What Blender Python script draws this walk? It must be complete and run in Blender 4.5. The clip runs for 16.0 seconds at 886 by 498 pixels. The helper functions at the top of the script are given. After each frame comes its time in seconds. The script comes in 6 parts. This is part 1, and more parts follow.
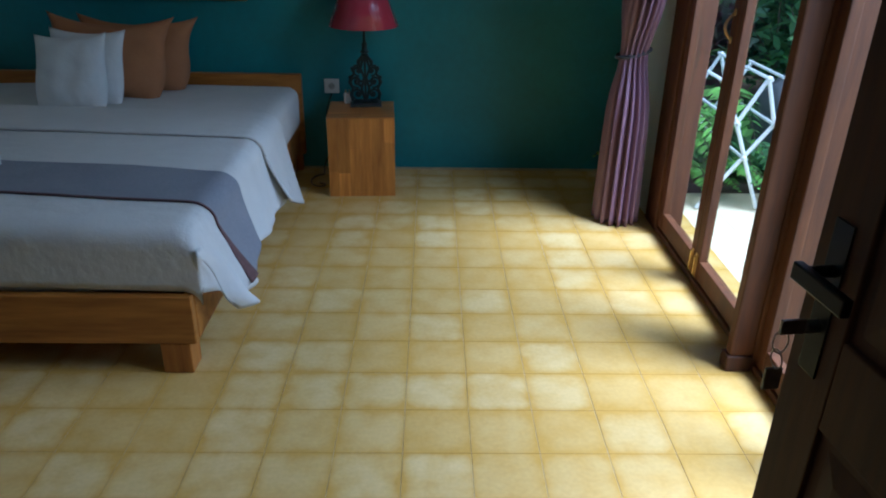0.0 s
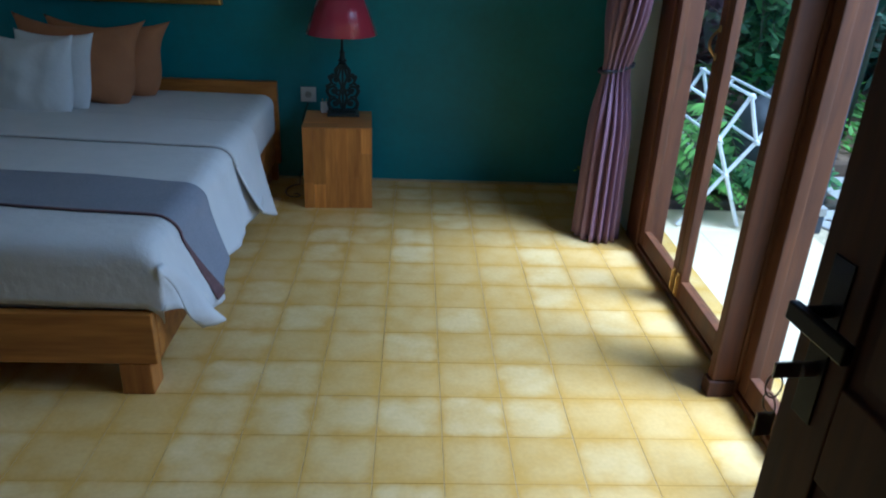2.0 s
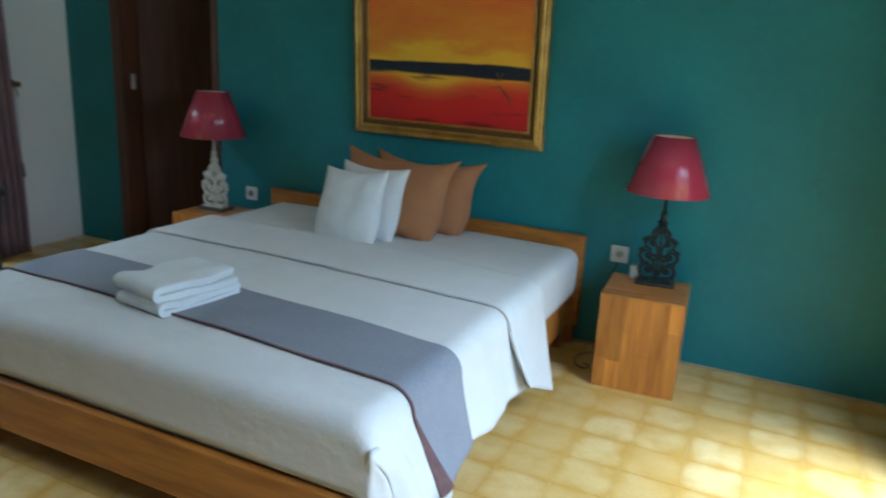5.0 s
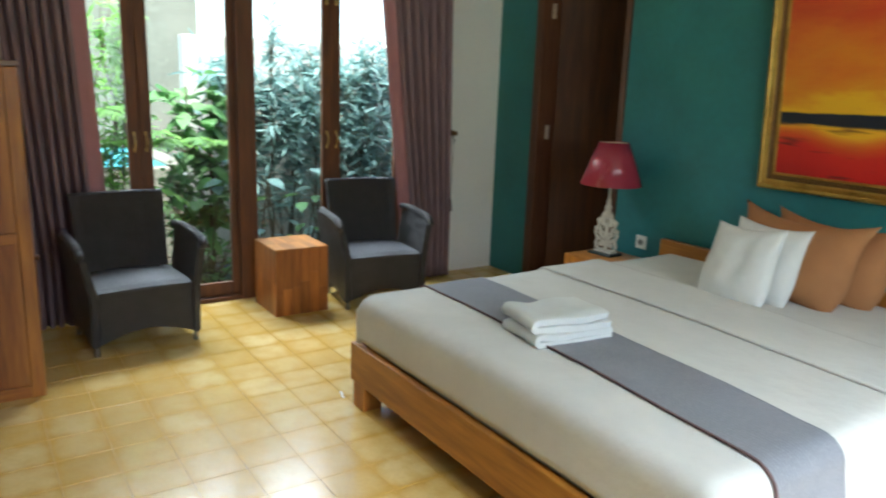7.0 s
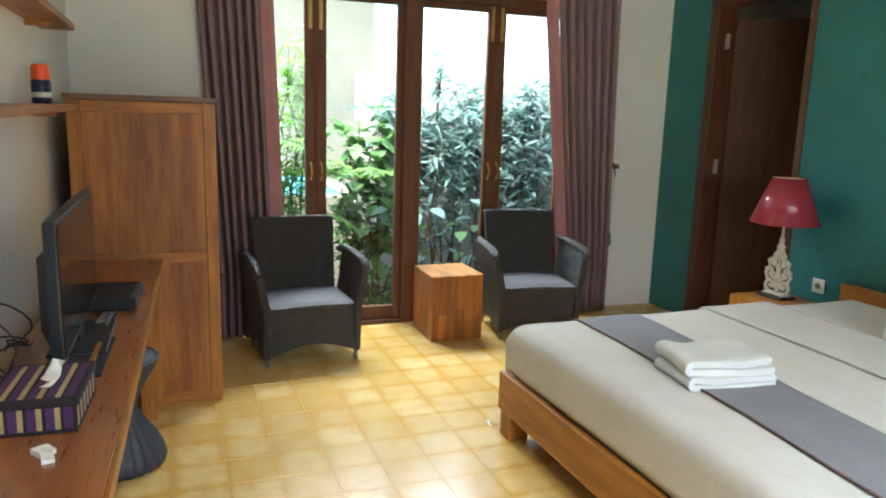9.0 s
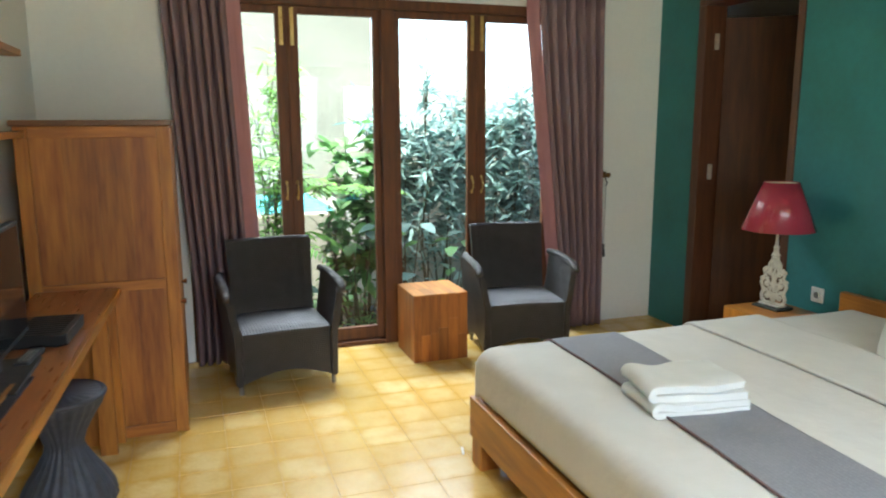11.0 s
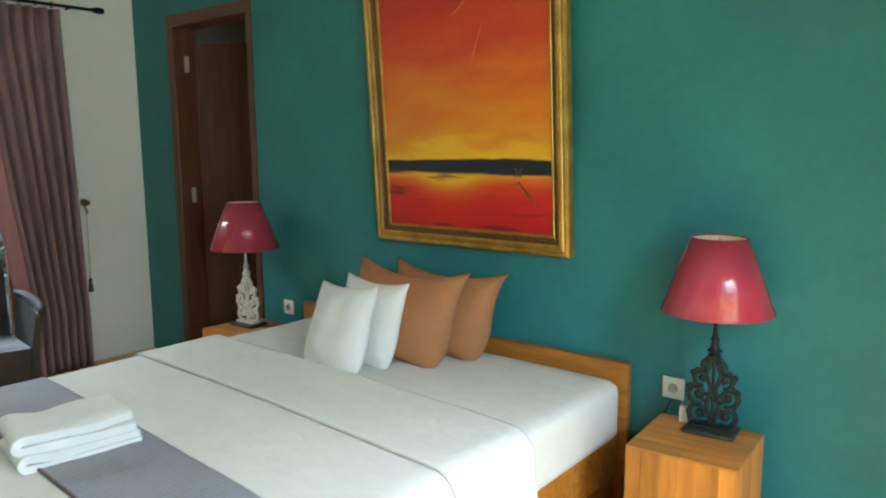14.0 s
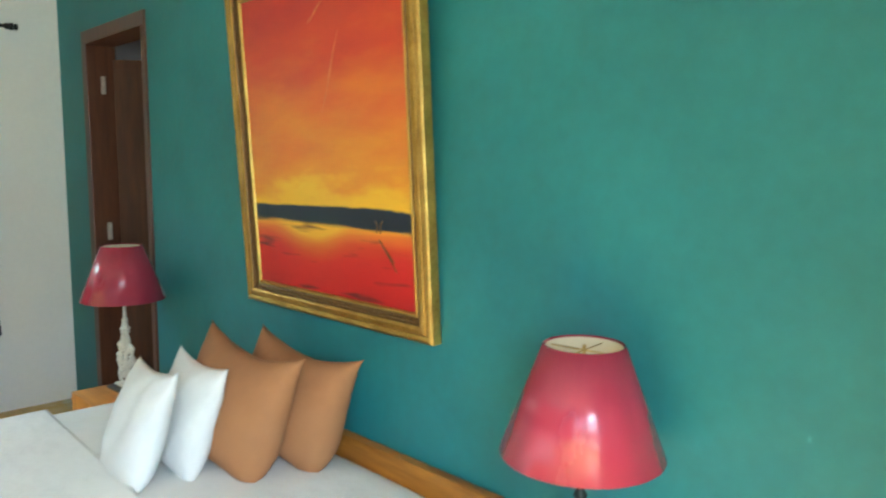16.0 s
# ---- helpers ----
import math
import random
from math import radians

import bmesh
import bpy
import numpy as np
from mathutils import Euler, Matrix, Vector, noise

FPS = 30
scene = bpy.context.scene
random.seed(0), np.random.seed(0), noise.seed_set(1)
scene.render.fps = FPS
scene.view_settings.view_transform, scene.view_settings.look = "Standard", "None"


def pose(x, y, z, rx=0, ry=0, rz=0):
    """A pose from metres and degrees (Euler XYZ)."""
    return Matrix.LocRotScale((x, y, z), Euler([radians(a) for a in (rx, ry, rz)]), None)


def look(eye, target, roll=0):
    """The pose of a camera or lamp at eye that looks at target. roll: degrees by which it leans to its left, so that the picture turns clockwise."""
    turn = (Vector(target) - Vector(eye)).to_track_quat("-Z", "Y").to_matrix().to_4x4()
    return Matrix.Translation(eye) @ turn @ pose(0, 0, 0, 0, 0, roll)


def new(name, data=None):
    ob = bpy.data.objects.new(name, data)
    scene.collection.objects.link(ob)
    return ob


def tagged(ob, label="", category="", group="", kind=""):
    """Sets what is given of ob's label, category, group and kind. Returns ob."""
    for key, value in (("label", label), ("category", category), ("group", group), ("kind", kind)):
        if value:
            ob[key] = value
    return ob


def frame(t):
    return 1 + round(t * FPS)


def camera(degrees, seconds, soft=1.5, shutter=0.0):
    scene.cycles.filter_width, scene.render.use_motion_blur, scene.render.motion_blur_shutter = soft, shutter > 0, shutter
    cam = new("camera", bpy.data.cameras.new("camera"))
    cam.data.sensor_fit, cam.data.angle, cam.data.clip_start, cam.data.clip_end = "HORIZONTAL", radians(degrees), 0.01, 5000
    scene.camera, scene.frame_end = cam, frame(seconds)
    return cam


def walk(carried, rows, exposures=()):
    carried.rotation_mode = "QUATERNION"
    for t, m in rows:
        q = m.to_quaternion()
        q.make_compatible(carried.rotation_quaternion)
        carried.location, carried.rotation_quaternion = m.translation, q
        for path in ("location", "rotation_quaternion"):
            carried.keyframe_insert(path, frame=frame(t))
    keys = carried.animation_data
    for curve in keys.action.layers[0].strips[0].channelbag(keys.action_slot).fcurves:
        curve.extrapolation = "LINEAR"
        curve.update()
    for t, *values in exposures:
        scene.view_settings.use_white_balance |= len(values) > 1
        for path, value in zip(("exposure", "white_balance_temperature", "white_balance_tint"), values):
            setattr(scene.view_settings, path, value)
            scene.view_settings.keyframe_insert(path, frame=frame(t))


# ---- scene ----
cam = camera(62.9, 16.0, soft=2.0, shutter=0.5)
PATH = [
    (0, (0.039, 0.212, 1.433), (0.075, 2.02, 0.58), 1.0),
    (0.5, (0.058, 0.252, 1.426), (0.104, 2.058, 0.567), 1.6),
    (1, (0.07, 0.27, 1.428), (0.141, 2.077, 0.574), 1.8),
    (1.5, (0.078, 0.283, 1.434), (0.162, 2.092, 0.584), 2.0),
    (2, (0.055, 0.308, 1.427), (0.146, 2.124, 0.595), 2.5),
    (2.5, (0.074, 0.391, 1.44), (0.115, 2.225, 0.644), 2.9),
    (3, (0.091, 0.487, 1.46), (0.01, 2.345, 0.726), 3.0),
    (3.2, (0.083, 0.519, 1.463), (-0.041, 2.385, 0.754), 3.3),
    (5.5, (0.125, 0.916, 1.404), (-0.915, 2.556, 0.927), 2.7),
    (6, (0.158, 0.912, 1.421), (-1.115, 2.388, 0.97), 2.2),
    (6.5, (0.188, 0.893, 1.418), (-1.278, 2.179, 0.975), 2.1),
    (7, (0.186, 0.87, 1.429), (-1.431, 1.96, 0.983), 2.1),
    (7.5, (0.207, 0.865, 1.431), (-1.508, 1.803, 1.008), 1.9),
    (8, (0.217, 0.86, 1.433), (-1.555, 1.697, 1.033), 2.6),
    (8.5, (0.228, 0.87, 1.435), (-1.58, 1.634, 1.05), 2.6),
    (8.7, (0.236, 0.877, 1.432), (-1.587, 1.607, 1.05), 2.5),
    (11, (0.176, 1.185, 1.445), (-1.686, 1.827, 1.099), -0.2),
    (11.5, (0.193, 1.383, 1.412), (-1.633, 2.112, 1.046), -0.5),
    (12, (0.296, 1.48, 1.423), (-1.431, 2.412, 1.038), -1.0),
    (12.5, (0.398, 1.554, 1.421), (-1.161, 2.75, 1.044), -1.3),
    (13, (0.435, 1.583, 1.418), (-0.96, 2.972, 1.063), -0.8),
    (13.5, (0.462, 1.619, 1.437), (-0.835, 3.108, 1.121), -0.9),
    (14, (0.465, 1.77, 1.414), (-0.785, 3.306, 1.133), -0.5),
    (14.5, (0.479, 2.006, 1.437), (-0.776, 3.541, 1.169), -0.2),
    (15, (0.544, 2.27, 1.451), (-0.778, 3.752, 1.212), 0.2),
    (15.5, (0.588, 2.561, 1.47), (-0.808, 3.973, 1.229), 0.8),
    (16, (0.569, 2.875, 1.492), (-0.849, 4.267, 1.268), 0.3),
]
EXPOSURES = [
    (0.0, 0.3, 4550, 9), (2.0, 0.2, 4350, 8), (3.0, -0.3, 4350, 8), (4.6, 1.4, 4850, 4), (6.0, 2.0, 5000, 2), (7.0, 2.3, 5900, 5), (8.5, 2.65, 6150, 8), (11.0, 2.7, 6150, 7), (13.0, 2.4, 6000, 2), (16.0, 3.15, 5550, 3),
]
walk(cam, [(t, look(eye, target, roll)) for t, eye, target, roll in PATH], EXPOSURES)

# ---- plan, in metres ----
NORTH, SOUTH, EAST, WEST, TOP = 4.38, 0.40, 1.16, -4.34, 2.85
TILE, TX, TY = 0.2, 0.165, 0.06

# ---- world and sun ----
world = bpy.data.worlds.new("world")
scene.world = world
world.use_nodes = True
wn = world.node_tree.nodes
sky = wn.new("ShaderNodeTexSky")
sky.sky_type, sky.sun_disc = "NISHITA", False
sky.sun_elevation, sky.sun_rotation = radians(62.9), radians(114.8)
wn["Background"].inputs["Strength"].default_value = 0.15
world.node_tree.links.new(sky.outputs[0], wn["Background"].inputs["Color"])
sun = new("sun", bpy.data.lights.new("sun", "SUN"))
sun.data.energy, sun.data.angle, sun.data.color = 5.0, radians(24), (1.0, 0.96, 0.9)
sun.matrix_world = look((6.5, -3, 14), (0, 0, 0))
# added lamps standing in for sky light at both glazed openings: high up, and level across the open terrace
for eye, aim, watts, wide, tall, spread in (((WEST - 1.3, 2.38, 3.1), (-2.9, 2.4, 0.2), 34.0, 2.5, 1.2, 120), ((EAST + 1.25, 2.2, 2.85), (-0.7, 2.3, 0.1), 36.0, 2.5, 1.0, 105), ((EAST + 0.85, 2.05, 1.75), (-1.6, 2.2, 1.35), 14.0, 1.9, 1.5, 180)):
    lamp = new("sky_fill_lamp", bpy.data.lights.new("sky_fill_lamp", "AREA"))
    lamp.data.shape, lamp.data.size, lamp.data.size_y = "RECTANGLE", wide, tall
    lamp.data.energy, lamp.data.color, lamp.data.spread = watts, (0.93, 0.97, 1.0), radians(spread)
    lamp.matrix_world = look(eye, aim)


# ---- small builders ----
def link(nt, a, b):
    nt.links.new(a, b)


def mat(name, color, rough=0.6, metal=0.0, dark=None, scale=8.0, amount=0.35, bump=0.0, bump_scale=60.0, stretch=(1, 1, 1), coat=0.0, piece=0.0):
    """A surface with a broad and a fine variation of colour, roughness and relief."""
    m = bpy.data.materials.new(name)
    m.use_nodes = True
    nt = m.node_tree
    b = nt.nodes["Principled BSDF"]
    b.inputs["Metallic"].default_value = metal
    b.inputs["Coat Weight"].default_value = coat
    tc = nt.nodes.new("ShaderNodeTexCoord")
    mp = nt.nodes.new("ShaderNodeMapping")
    mp.inputs["Scale"].default_value = stretch
    link(nt, tc.outputs["Object"], mp.inputs["Vector"])
    big, fine = nt.nodes.new("ShaderNodeTexNoise"), nt.nodes.new("ShaderNodeTexNoise")
    for n, s, d in ((big, scale, 3), (fine, bump_scale, 4)):
        n.inputs["Scale"].default_value, n.inputs["Detail"].default_value = s, d
        link(nt, mp.outputs[0], n.inputs["Vector"])
    ramp = nt.nodes.new("ShaderNodeMix")
    ramp.data_type = "RGBA"
    dark = dark or tuple(c * (1 - amount) for c in color)
    ramp.inputs[6].default_value, ramp.inputs[7].default_value = (*dark, 1), (*color, 1)
    add = nt.nodes.new("ShaderNodeMath")
    add.operation = "MULTIPLY_ADD"
    link(nt, fine.outputs[0], add.inputs[0])
    add.inputs[1].default_value = 0.5
    link(nt, big.outputs[0], add.inputs[2])
    sharp = nt.nodes.new("ShaderNodeMapRange")
    sharp.inputs[1].default_value, sharp.inputs[2].default_value = 0.5, 1.0
    link(nt, add.outputs[0], sharp.inputs[0])
    link(nt, sharp.outputs[0], ramp.inputs[0])
    out = ramp.outputs[2]
    if piece:
        info = nt.nodes.new("ShaderNodeObjectInfo")
        hsv = nt.nodes.new("ShaderNodeHueSaturation")
        val = nt.nodes.new("ShaderNodeMapRange")
        val.inputs[3].default_value, val.inputs[4].default_value = 1 - piece, 1 + piece
        link(nt, info.outputs["Random"], val.inputs[0])
        link(nt, val.outputs[0], hsv.inputs["Value"])
        link(nt, out, hsv.inputs["Color"])
        out = hsv.outputs[0]
    link(nt, out, b.inputs["Base Color"])
    rr = nt.nodes.new("ShaderNodeMapRange")
    rr.inputs[3].default_value, rr.inputs[4].default_value = max(0.02, rough - 0.08), min(1, rough + 0.08)
    link(nt, fine.outputs[0], rr.inputs[0])
    link(nt, rr.outputs[0], b.inputs["Roughness"])
    if bump:
        bp = nt.nodes.new("ShaderNodeBump")
        bp.inputs["Strength"].default_value, bp.inputs["Distance"].default_value = 1.0, bump
        link(nt, fine.outputs[0], bp.inputs["Height"])
        link(nt, bp.outputs[0], b.inputs["Normal"])
    return m


def wood(name, color, dark, rough=0.4, axis=2, scale=3.0, coat=0.0, piece=0.0):
    """Grained wood: streaks along one axis."""
    s = [9.0, 9.0, 9.0]
    s[axis] = 0.9
    return mat(name, color, rough, dark=dark, scale=scale, bump=0.0004, bump_scale=9.0, stretch=s, coat=coat, piece=piece)


def box(bm, x0, x1, y0, y1, z0, z1):
    v = [bm.verts.new((x, y, z)) for z in (z0, z1) for y in (y0, y1) for x in (x0, x1)]
    for f in ((0, 2, 3, 1), (4, 5, 7, 6), (0, 1, 5, 4), (2, 6, 7, 3), (0, 4, 6, 2), (1, 3, 7, 5)):
        bm.faces.new([v[i] for i in f])
    return v


def solid(x0, x1, y0, y1, z0, z1, r=0.0, seg=2):
    """A bmesh block with rounded edges."""
    bm = bmesh.new()
    box(bm, x0, x1, y0, y1, z0, z1)
    if r:
        bmesh.ops.bevel(bm, geom=bm.edges[:], offset=r, segments=seg, profile=0.5, affect="EDGES")
    return bm


def ring(bm, profile, cx=0, cy=0, seg=32, m=None):
    """Turn a profile of (radius, height) round the upright axis."""
    rows = []
    for r, z in profile:
        rows.append([bm.verts.new((cx + r * math.cos(a), cy + r * math.sin(a), z)) for a in (2 * math.pi * i / seg for i in range(seg))])
    for a, b in zip(rows, rows[1:]):
        for i in range(seg):
            bm.faces.new((a[i], a[(i + 1) % seg], b[(i + 1) % seg], b[i]))
    return rows


def tube(bm, pts, r, seg=8, closed=False):
    """A round bar along points; r may be one radius or one for each point."""
    pts = [Vector(p) for p in pts]
    n = len(pts)
    rows, up = [], Vector((0, 0, 1))
    last = None
    for i, p in enumerate(pts):
        if closed:
            d = pts[(i + 1) % n] - pts[i - 1]
        else:
            d = pts[min(i + 1, n - 1)] - pts[max(i - 1, 0)]
        d.normalize()
        if last is None:
            side = d.cross(up if abs(d.z) < 0.9 else Vector((1, 0, 0))).normalized()
        else:
            side = (last - d * last.dot(d)).normalized()
        last = side
        other = d.cross(side)
        rr = r[i] if isinstance(r, (list, tuple)) else r
        rows.append([bm.verts.new(p + rr * (math.cos(a) * side + math.sin(a) * other)) for a in (2 * math.pi * k / seg for k in range(seg))])
    pairs = list(zip(rows, rows[1:]))
    if closed:
        pairs.append((rows[-1], rows[0]))
    for a, b in pairs:
        for k in range(seg):
            bm.faces.new((a[k], a[(k + 1) % seg], b[(k + 1) % seg], b[k]))
    if not closed:
        bm.faces.new(rows[0][::-1])
        bm.faces.new(rows[-1])
    return bm


def part(name, bm, material, parent=None, label="", smooth=False, m=None):
    """Link a bmesh as one mesh object."""
    bmesh.ops.recalc_face_normals(bm, faces=bm.faces[:])
    me = bpy.data.meshes.new(name)
    if smooth:
        for f in bm.faces:
            f.smooth = True
    bm.to_mesh(me)
    bm.free()
    if smooth and smooth is not True:
        me.set_sharp_from_angle(angle=radians(smooth))
    me.materials.append(material)
    ob = new(name, me)
    if parent:
        ob.parent = parent
    if m is not None:
        ob.matrix_basis = m
    return tagged(ob, label)


def thing(name, label, category, m=None, group="", kind=""):
    ob = new(name)
    if m is not None:
        ob.matrix_basis = m
    return tagged(ob, label, category, group, kind)


# ---- materials ----
TEAL = mat("teal_wall_paint", (0.034, 0.208, 0.216), 0.55, scale=2.5, amount=0.26, bump=0.0015, bump_scale=24)
WHITE = mat("white_wall_paint", (0.84, 0.83, 0.79), 0.8, scale=1.2, amount=0.07, bump=0.0005, bump_scale=40)
CEIL = mat("ceiling_paint", (0.78, 0.77, 0.74), 0.9, scale=2, amount=0.05)
DARKWOOD = wood("dark_door_wood", (0.095, 0.034, 0.011), (0.045, 0.016, 0.006), 0.7)
FRAMEWOOD = wood("red_brown_frame_wood", (0.155, 0.052, 0.012), (0.075, 0.025, 0.007), 0.62)
TEAK = wood("teak", (0.46, 0.19, 0.024), (0.24, 0.083, 0.009), 0.45, axis=0, coat=0.05)
TEAKUP = wood("teak_upright_grain", (0.45, 0.178, 0.023), (0.23, 0.074, 0.009), 0.5, axis=2, coat=0.03)
STAVE = wood("teak_stave", (0.60, 0.245, 0.032), (0.32, 0.11, 0.013), 0.42, axis=2, coat=0.08, piece=0.28)
GROUT = mat("grout", (0.62, 0.52, 0.33), 0.8, scale=20)
LINEN = mat("white_bed_linen", (0.60, 0.59, 0.555), 0.9, scale=6, amount=0.07, bump=0.006, bump_scale=15.0)
WHITEPLASTIC = mat("white_plastic", (0.75, 0.74, 0.68), 0.4, scale=10, amount=0.06)
BRASS = mat("brass", (0.65, 0.45, 0.16), 0.3, 1.0, scale=30, amount=0.3)
CURTAIN = mat("mauve_curtain_cloth", (0.25, 0.165, 0.18), 0.75, scale=5, amount=0.2, bump=0.0005, bump_scale=120)
RATTAN = mat("black_rattan", (0.035, 0.032, 0.032), 0.45, scale=20, amount=0.4)


def glass():
    m = bpy.data.materials.new("window_glass")
    m.use_nodes = True
    nt = m.node_tree
    nt.nodes.remove(nt.nodes["Principled BSDF"])
    out = nt.nodes["Material Output"]
    tr, gl, mx, lw = (nt.nodes.new(k) for k in ("ShaderNodeBsdfTransparent", "ShaderNodeBsdfGlossy", "ShaderNodeMixShader", "ShaderNodeLayerWeight"))
    lw.inputs["Blend"].default_value = 0.5
    pw, ma = nt.nodes.new("ShaderNodeMath"), nt.nodes.new("ShaderNodeMath")
    pw.operation, ma.operation = "POWER", "MULTIPLY_ADD"
    pw.inputs[1].default_value, ma.inputs[1].default_value, ma.inputs[2].default_value = 5.0, 0.6, 0.02
    gl.inputs["Roughness"].default_value = 0.01
    tr.inputs["Color"].default_value = (0.95, 0.97, 0.96, 1)
    link(nt, lw.outputs["Facing"], pw.inputs[0])
    link(nt, pw.outputs[0], ma.inputs[0])
    link(nt, ma.outputs[0], mx.inputs[0])
    link(nt, tr.outputs[0], mx.inputs[1])
    link(nt, gl.outputs[0], mx.inputs[2])
    link(nt, mx.outputs[0], out.inputs["Surface"])
    return m


GLASS = glass()

BROWNCLOTH = mat("tan_pillow_cloth", (0.35, 0.155, 0.058), 0.9, scale=9, amount=0.14, bump=0.0022, bump_scale=22)
CUSHION = mat("white_cushion_cloth", (0.66, 0.655, 0.62), 0.9, scale=8, amount=0.08, bump=0.003, bump_scale=26)
TOWEL = mat("white_terry_towel", (0.68, 0.69, 0.665), 1.0, scale=14, amount=0.08, bump=0.002, bump_scale=260)
GREYBACK = mat("maroon_hem_cloth", (0.14, 0.075, 0.072), 0.85, scale=30)
# grey-brown of the shadow line under the sheet's fold, put into a colour
FOLDSHADE = mat("fold_shadow_linen", (0.46, 0.43, 0.39), 0.9, scale=20, amount=0.2)
IRON = mat("dark_green_cast_iron", (0.028, 0.038, 0.032), 0.5, 0.6, scale=30, amount=0.5, bump=0.001, bump_scale=120)
CREAM = mat("cream_painted_iron", (0.62, 0.58, 0.47), 0.55, scale=30, amount=0.25, bump=0.001, bump_scale=120)
BASEPLATE = mat("dark_lamp_base", (0.04, 0.045, 0.04), 0.45, 0.2, scale=20)
SHADE = mat("glossy_crimson_shade", (0.36, 0.034, 0.062), 0.26, scale=2, amount=0.10, bump=0.0012, bump_scale=9, stretch=(1, 1, 0.25), coat=0.25)
SHADEIN = mat("cream_shade_lining", (0.72, 0.64, 0.46), 0.8, scale=10, amount=0.08)
GOLD = mat("gilded_frame", (0.60, 0.38, 0.085), 0.36, 0.75, dark=(0.34, 0.19, 0.035), scale=9, bump=0.0006, bump_scale=70)
DARKGOLD = mat("tarnished_gold_beading", (0.20, 0.105, 0.03), 0.45, 0.6, scale=60, amount=0.5, bump=0.001, bump_scale=150)
BLACK = mat("black_plastic", (0.012, 0.012, 0.013), 0.45, scale=20, amount=0.3)
TVBACK = mat("dark_blue_grey_bezel", (0.018, 0.026, 0.036), 0.35, scale=20, amount=0.3)
SCREEN = mat("dark_screen", (0.008, 0.008, 0.009), 0.08, scale=3, amount=0.1)
BLACKMETAL = mat("black_metal", (0.02, 0.021, 0.023), 0.32, 0.7, scale=25, amount=0.4)
STEEL = mat("worn_nickel", (0.36, 0.35, 0.32), 0.35, 1.0, scale=40, amount=0.4)
PAPER = mat("white_tissue", (0.82, 0.82, 0.80), 0.95, scale=20, amount=0.06)
PURPLE = mat("purple_weave", (0.085, 0.03, 0.12), 0.8, scale=50, amount=0.3, bump=0.0006, bump_scale=300)
STRAW = mat("straw_weave", (0.48, 0.36, 0.17), 0.8, scale=50, amount=0.3, bump=0.0006, bump_scale=300)
DARKCLOTH = mat("dark_border_cloth", (0.022, 0.016, 0.022), 0.8, scale=40)
BLUEGREY = mat("blue_grey_rattan", (0.045, 0.05, 0.07), 0.55, scale=30, amount=0.45)
ORANGE = mat("orange_cap_plastic", (0.80, 0.10, 0.015), 0.4, scale=10, amount=0.1)
NAVY = mat("navy_can_label", (0.015, 0.02, 0.07), 0.35, scale=10, amount=0.15)
LINING = mat("pink_curtain_lining", (0.42, 0.20, 0.21), 0.8, scale=6, amount=0.12, bump=0.0004, bump_scale=120)
ROPE = mat("black_silver_rope", (0.10, 0.10, 0.11), 0.7, scale=60, amount=0.8, bump=0.002, bump_scale=90)
TEAKDARK = wood("dark_teak_edge", (0.17, 0.075, 0.03), (0.10, 0.042, 0.018), 0.4, axis=1)
SKIRT = mat("baseboard_tile", (0.45, 0.36, 0.18), 0.5, scale=10)


def runner_cloth():
    """Grey-blue cloth with a fine pale zigzag woven into it."""
    m = mat("grey_blue_woven_runner", (0.225, 0.23, 0.26), 0.8, scale=6, amount=0.15, bump=0.0006, bump_scale=150)
    nt = m.node_tree
    b = nt.nodes["Principled BSDF"]
    old = b.inputs["Base Color"].links[0].from_socket
    tc = nt.nodes.new("ShaderNodeTexCoord")
    wv = nt.nodes.new("ShaderNodeTexWave")
    wv.wave_type, wv.bands_direction = "BANDS", "Y"
    wv.inputs["Scale"].default_value, wv.inputs["Distortion"].default_value, wv.inputs["Detail"].default_value, wv.inputs["Detail Scale"].default_value = 22, 5.0, 2, 7
    link(nt, tc.outputs["Object"], wv.inputs["Vector"])
    mr = nt.nodes.new("ShaderNodeMapRange")
    mr.inputs[1].default_value, mr.inputs[2].default_value, mr.inputs[4].default_value = 0.72, 0.98, 0.22
    link(nt, wv.outputs[1], mr.inputs[0])
    mx = nt.nodes.new("ShaderNodeMix")
    mx.data_type = "RGBA"
    mx.inputs[7].default_value = (0.42, 0.42, 0.46, 1)
    link(nt, mr.outputs[0], mx.inputs[0])
    link(nt, old, mx.inputs[6])
    link(nt, mx.outputs[2], b.inputs["Base Color"])
    return m


RUNNER = runner_cloth()


def weave(name, color, pale, size=90.0):
    """Plaited strands: raised bands across one another."""
    m = mat(name, color, 0.33, scale=12, amount=0.35)
    nt = m.node_tree
    b = nt.nodes["Principled BSDF"]
    tc = nt.nodes.new("ShaderNodeTexCoord")
    outs = []
    for ax in ("X", "Y", "Z"):
        w = nt.nodes.new("ShaderNodeTexWave")
        w.wave_type, w.bands_direction = "BANDS", ax
        w.inputs["Scale"].default_value = size / 3.14
        link(nt, tc.outputs["Object"], w.inputs["Vector"])
        outs.append(w.outputs[1])
    a, c = nt.nodes.new("ShaderNodeMath"), nt.nodes.new("ShaderNodeMath")
    a.operation = c.operation = "ADD"
    link(nt, outs[0], a.inputs[0])
    link(nt, outs[1], a.inputs[1])
    link(nt, a.outputs[0], c.inputs[0])
    link(nt, outs[2], c.inputs[1])
    bp = nt.nodes.new("ShaderNodeBump")
    bp.inputs["Strength"].default_value, bp.inputs["Distance"].default_value = 1.0, 0.0025
    link(nt, c.outputs[0], bp.inputs["Height"])
    link(nt, bp.outputs[0], b.inputs["Normal"])
    return m


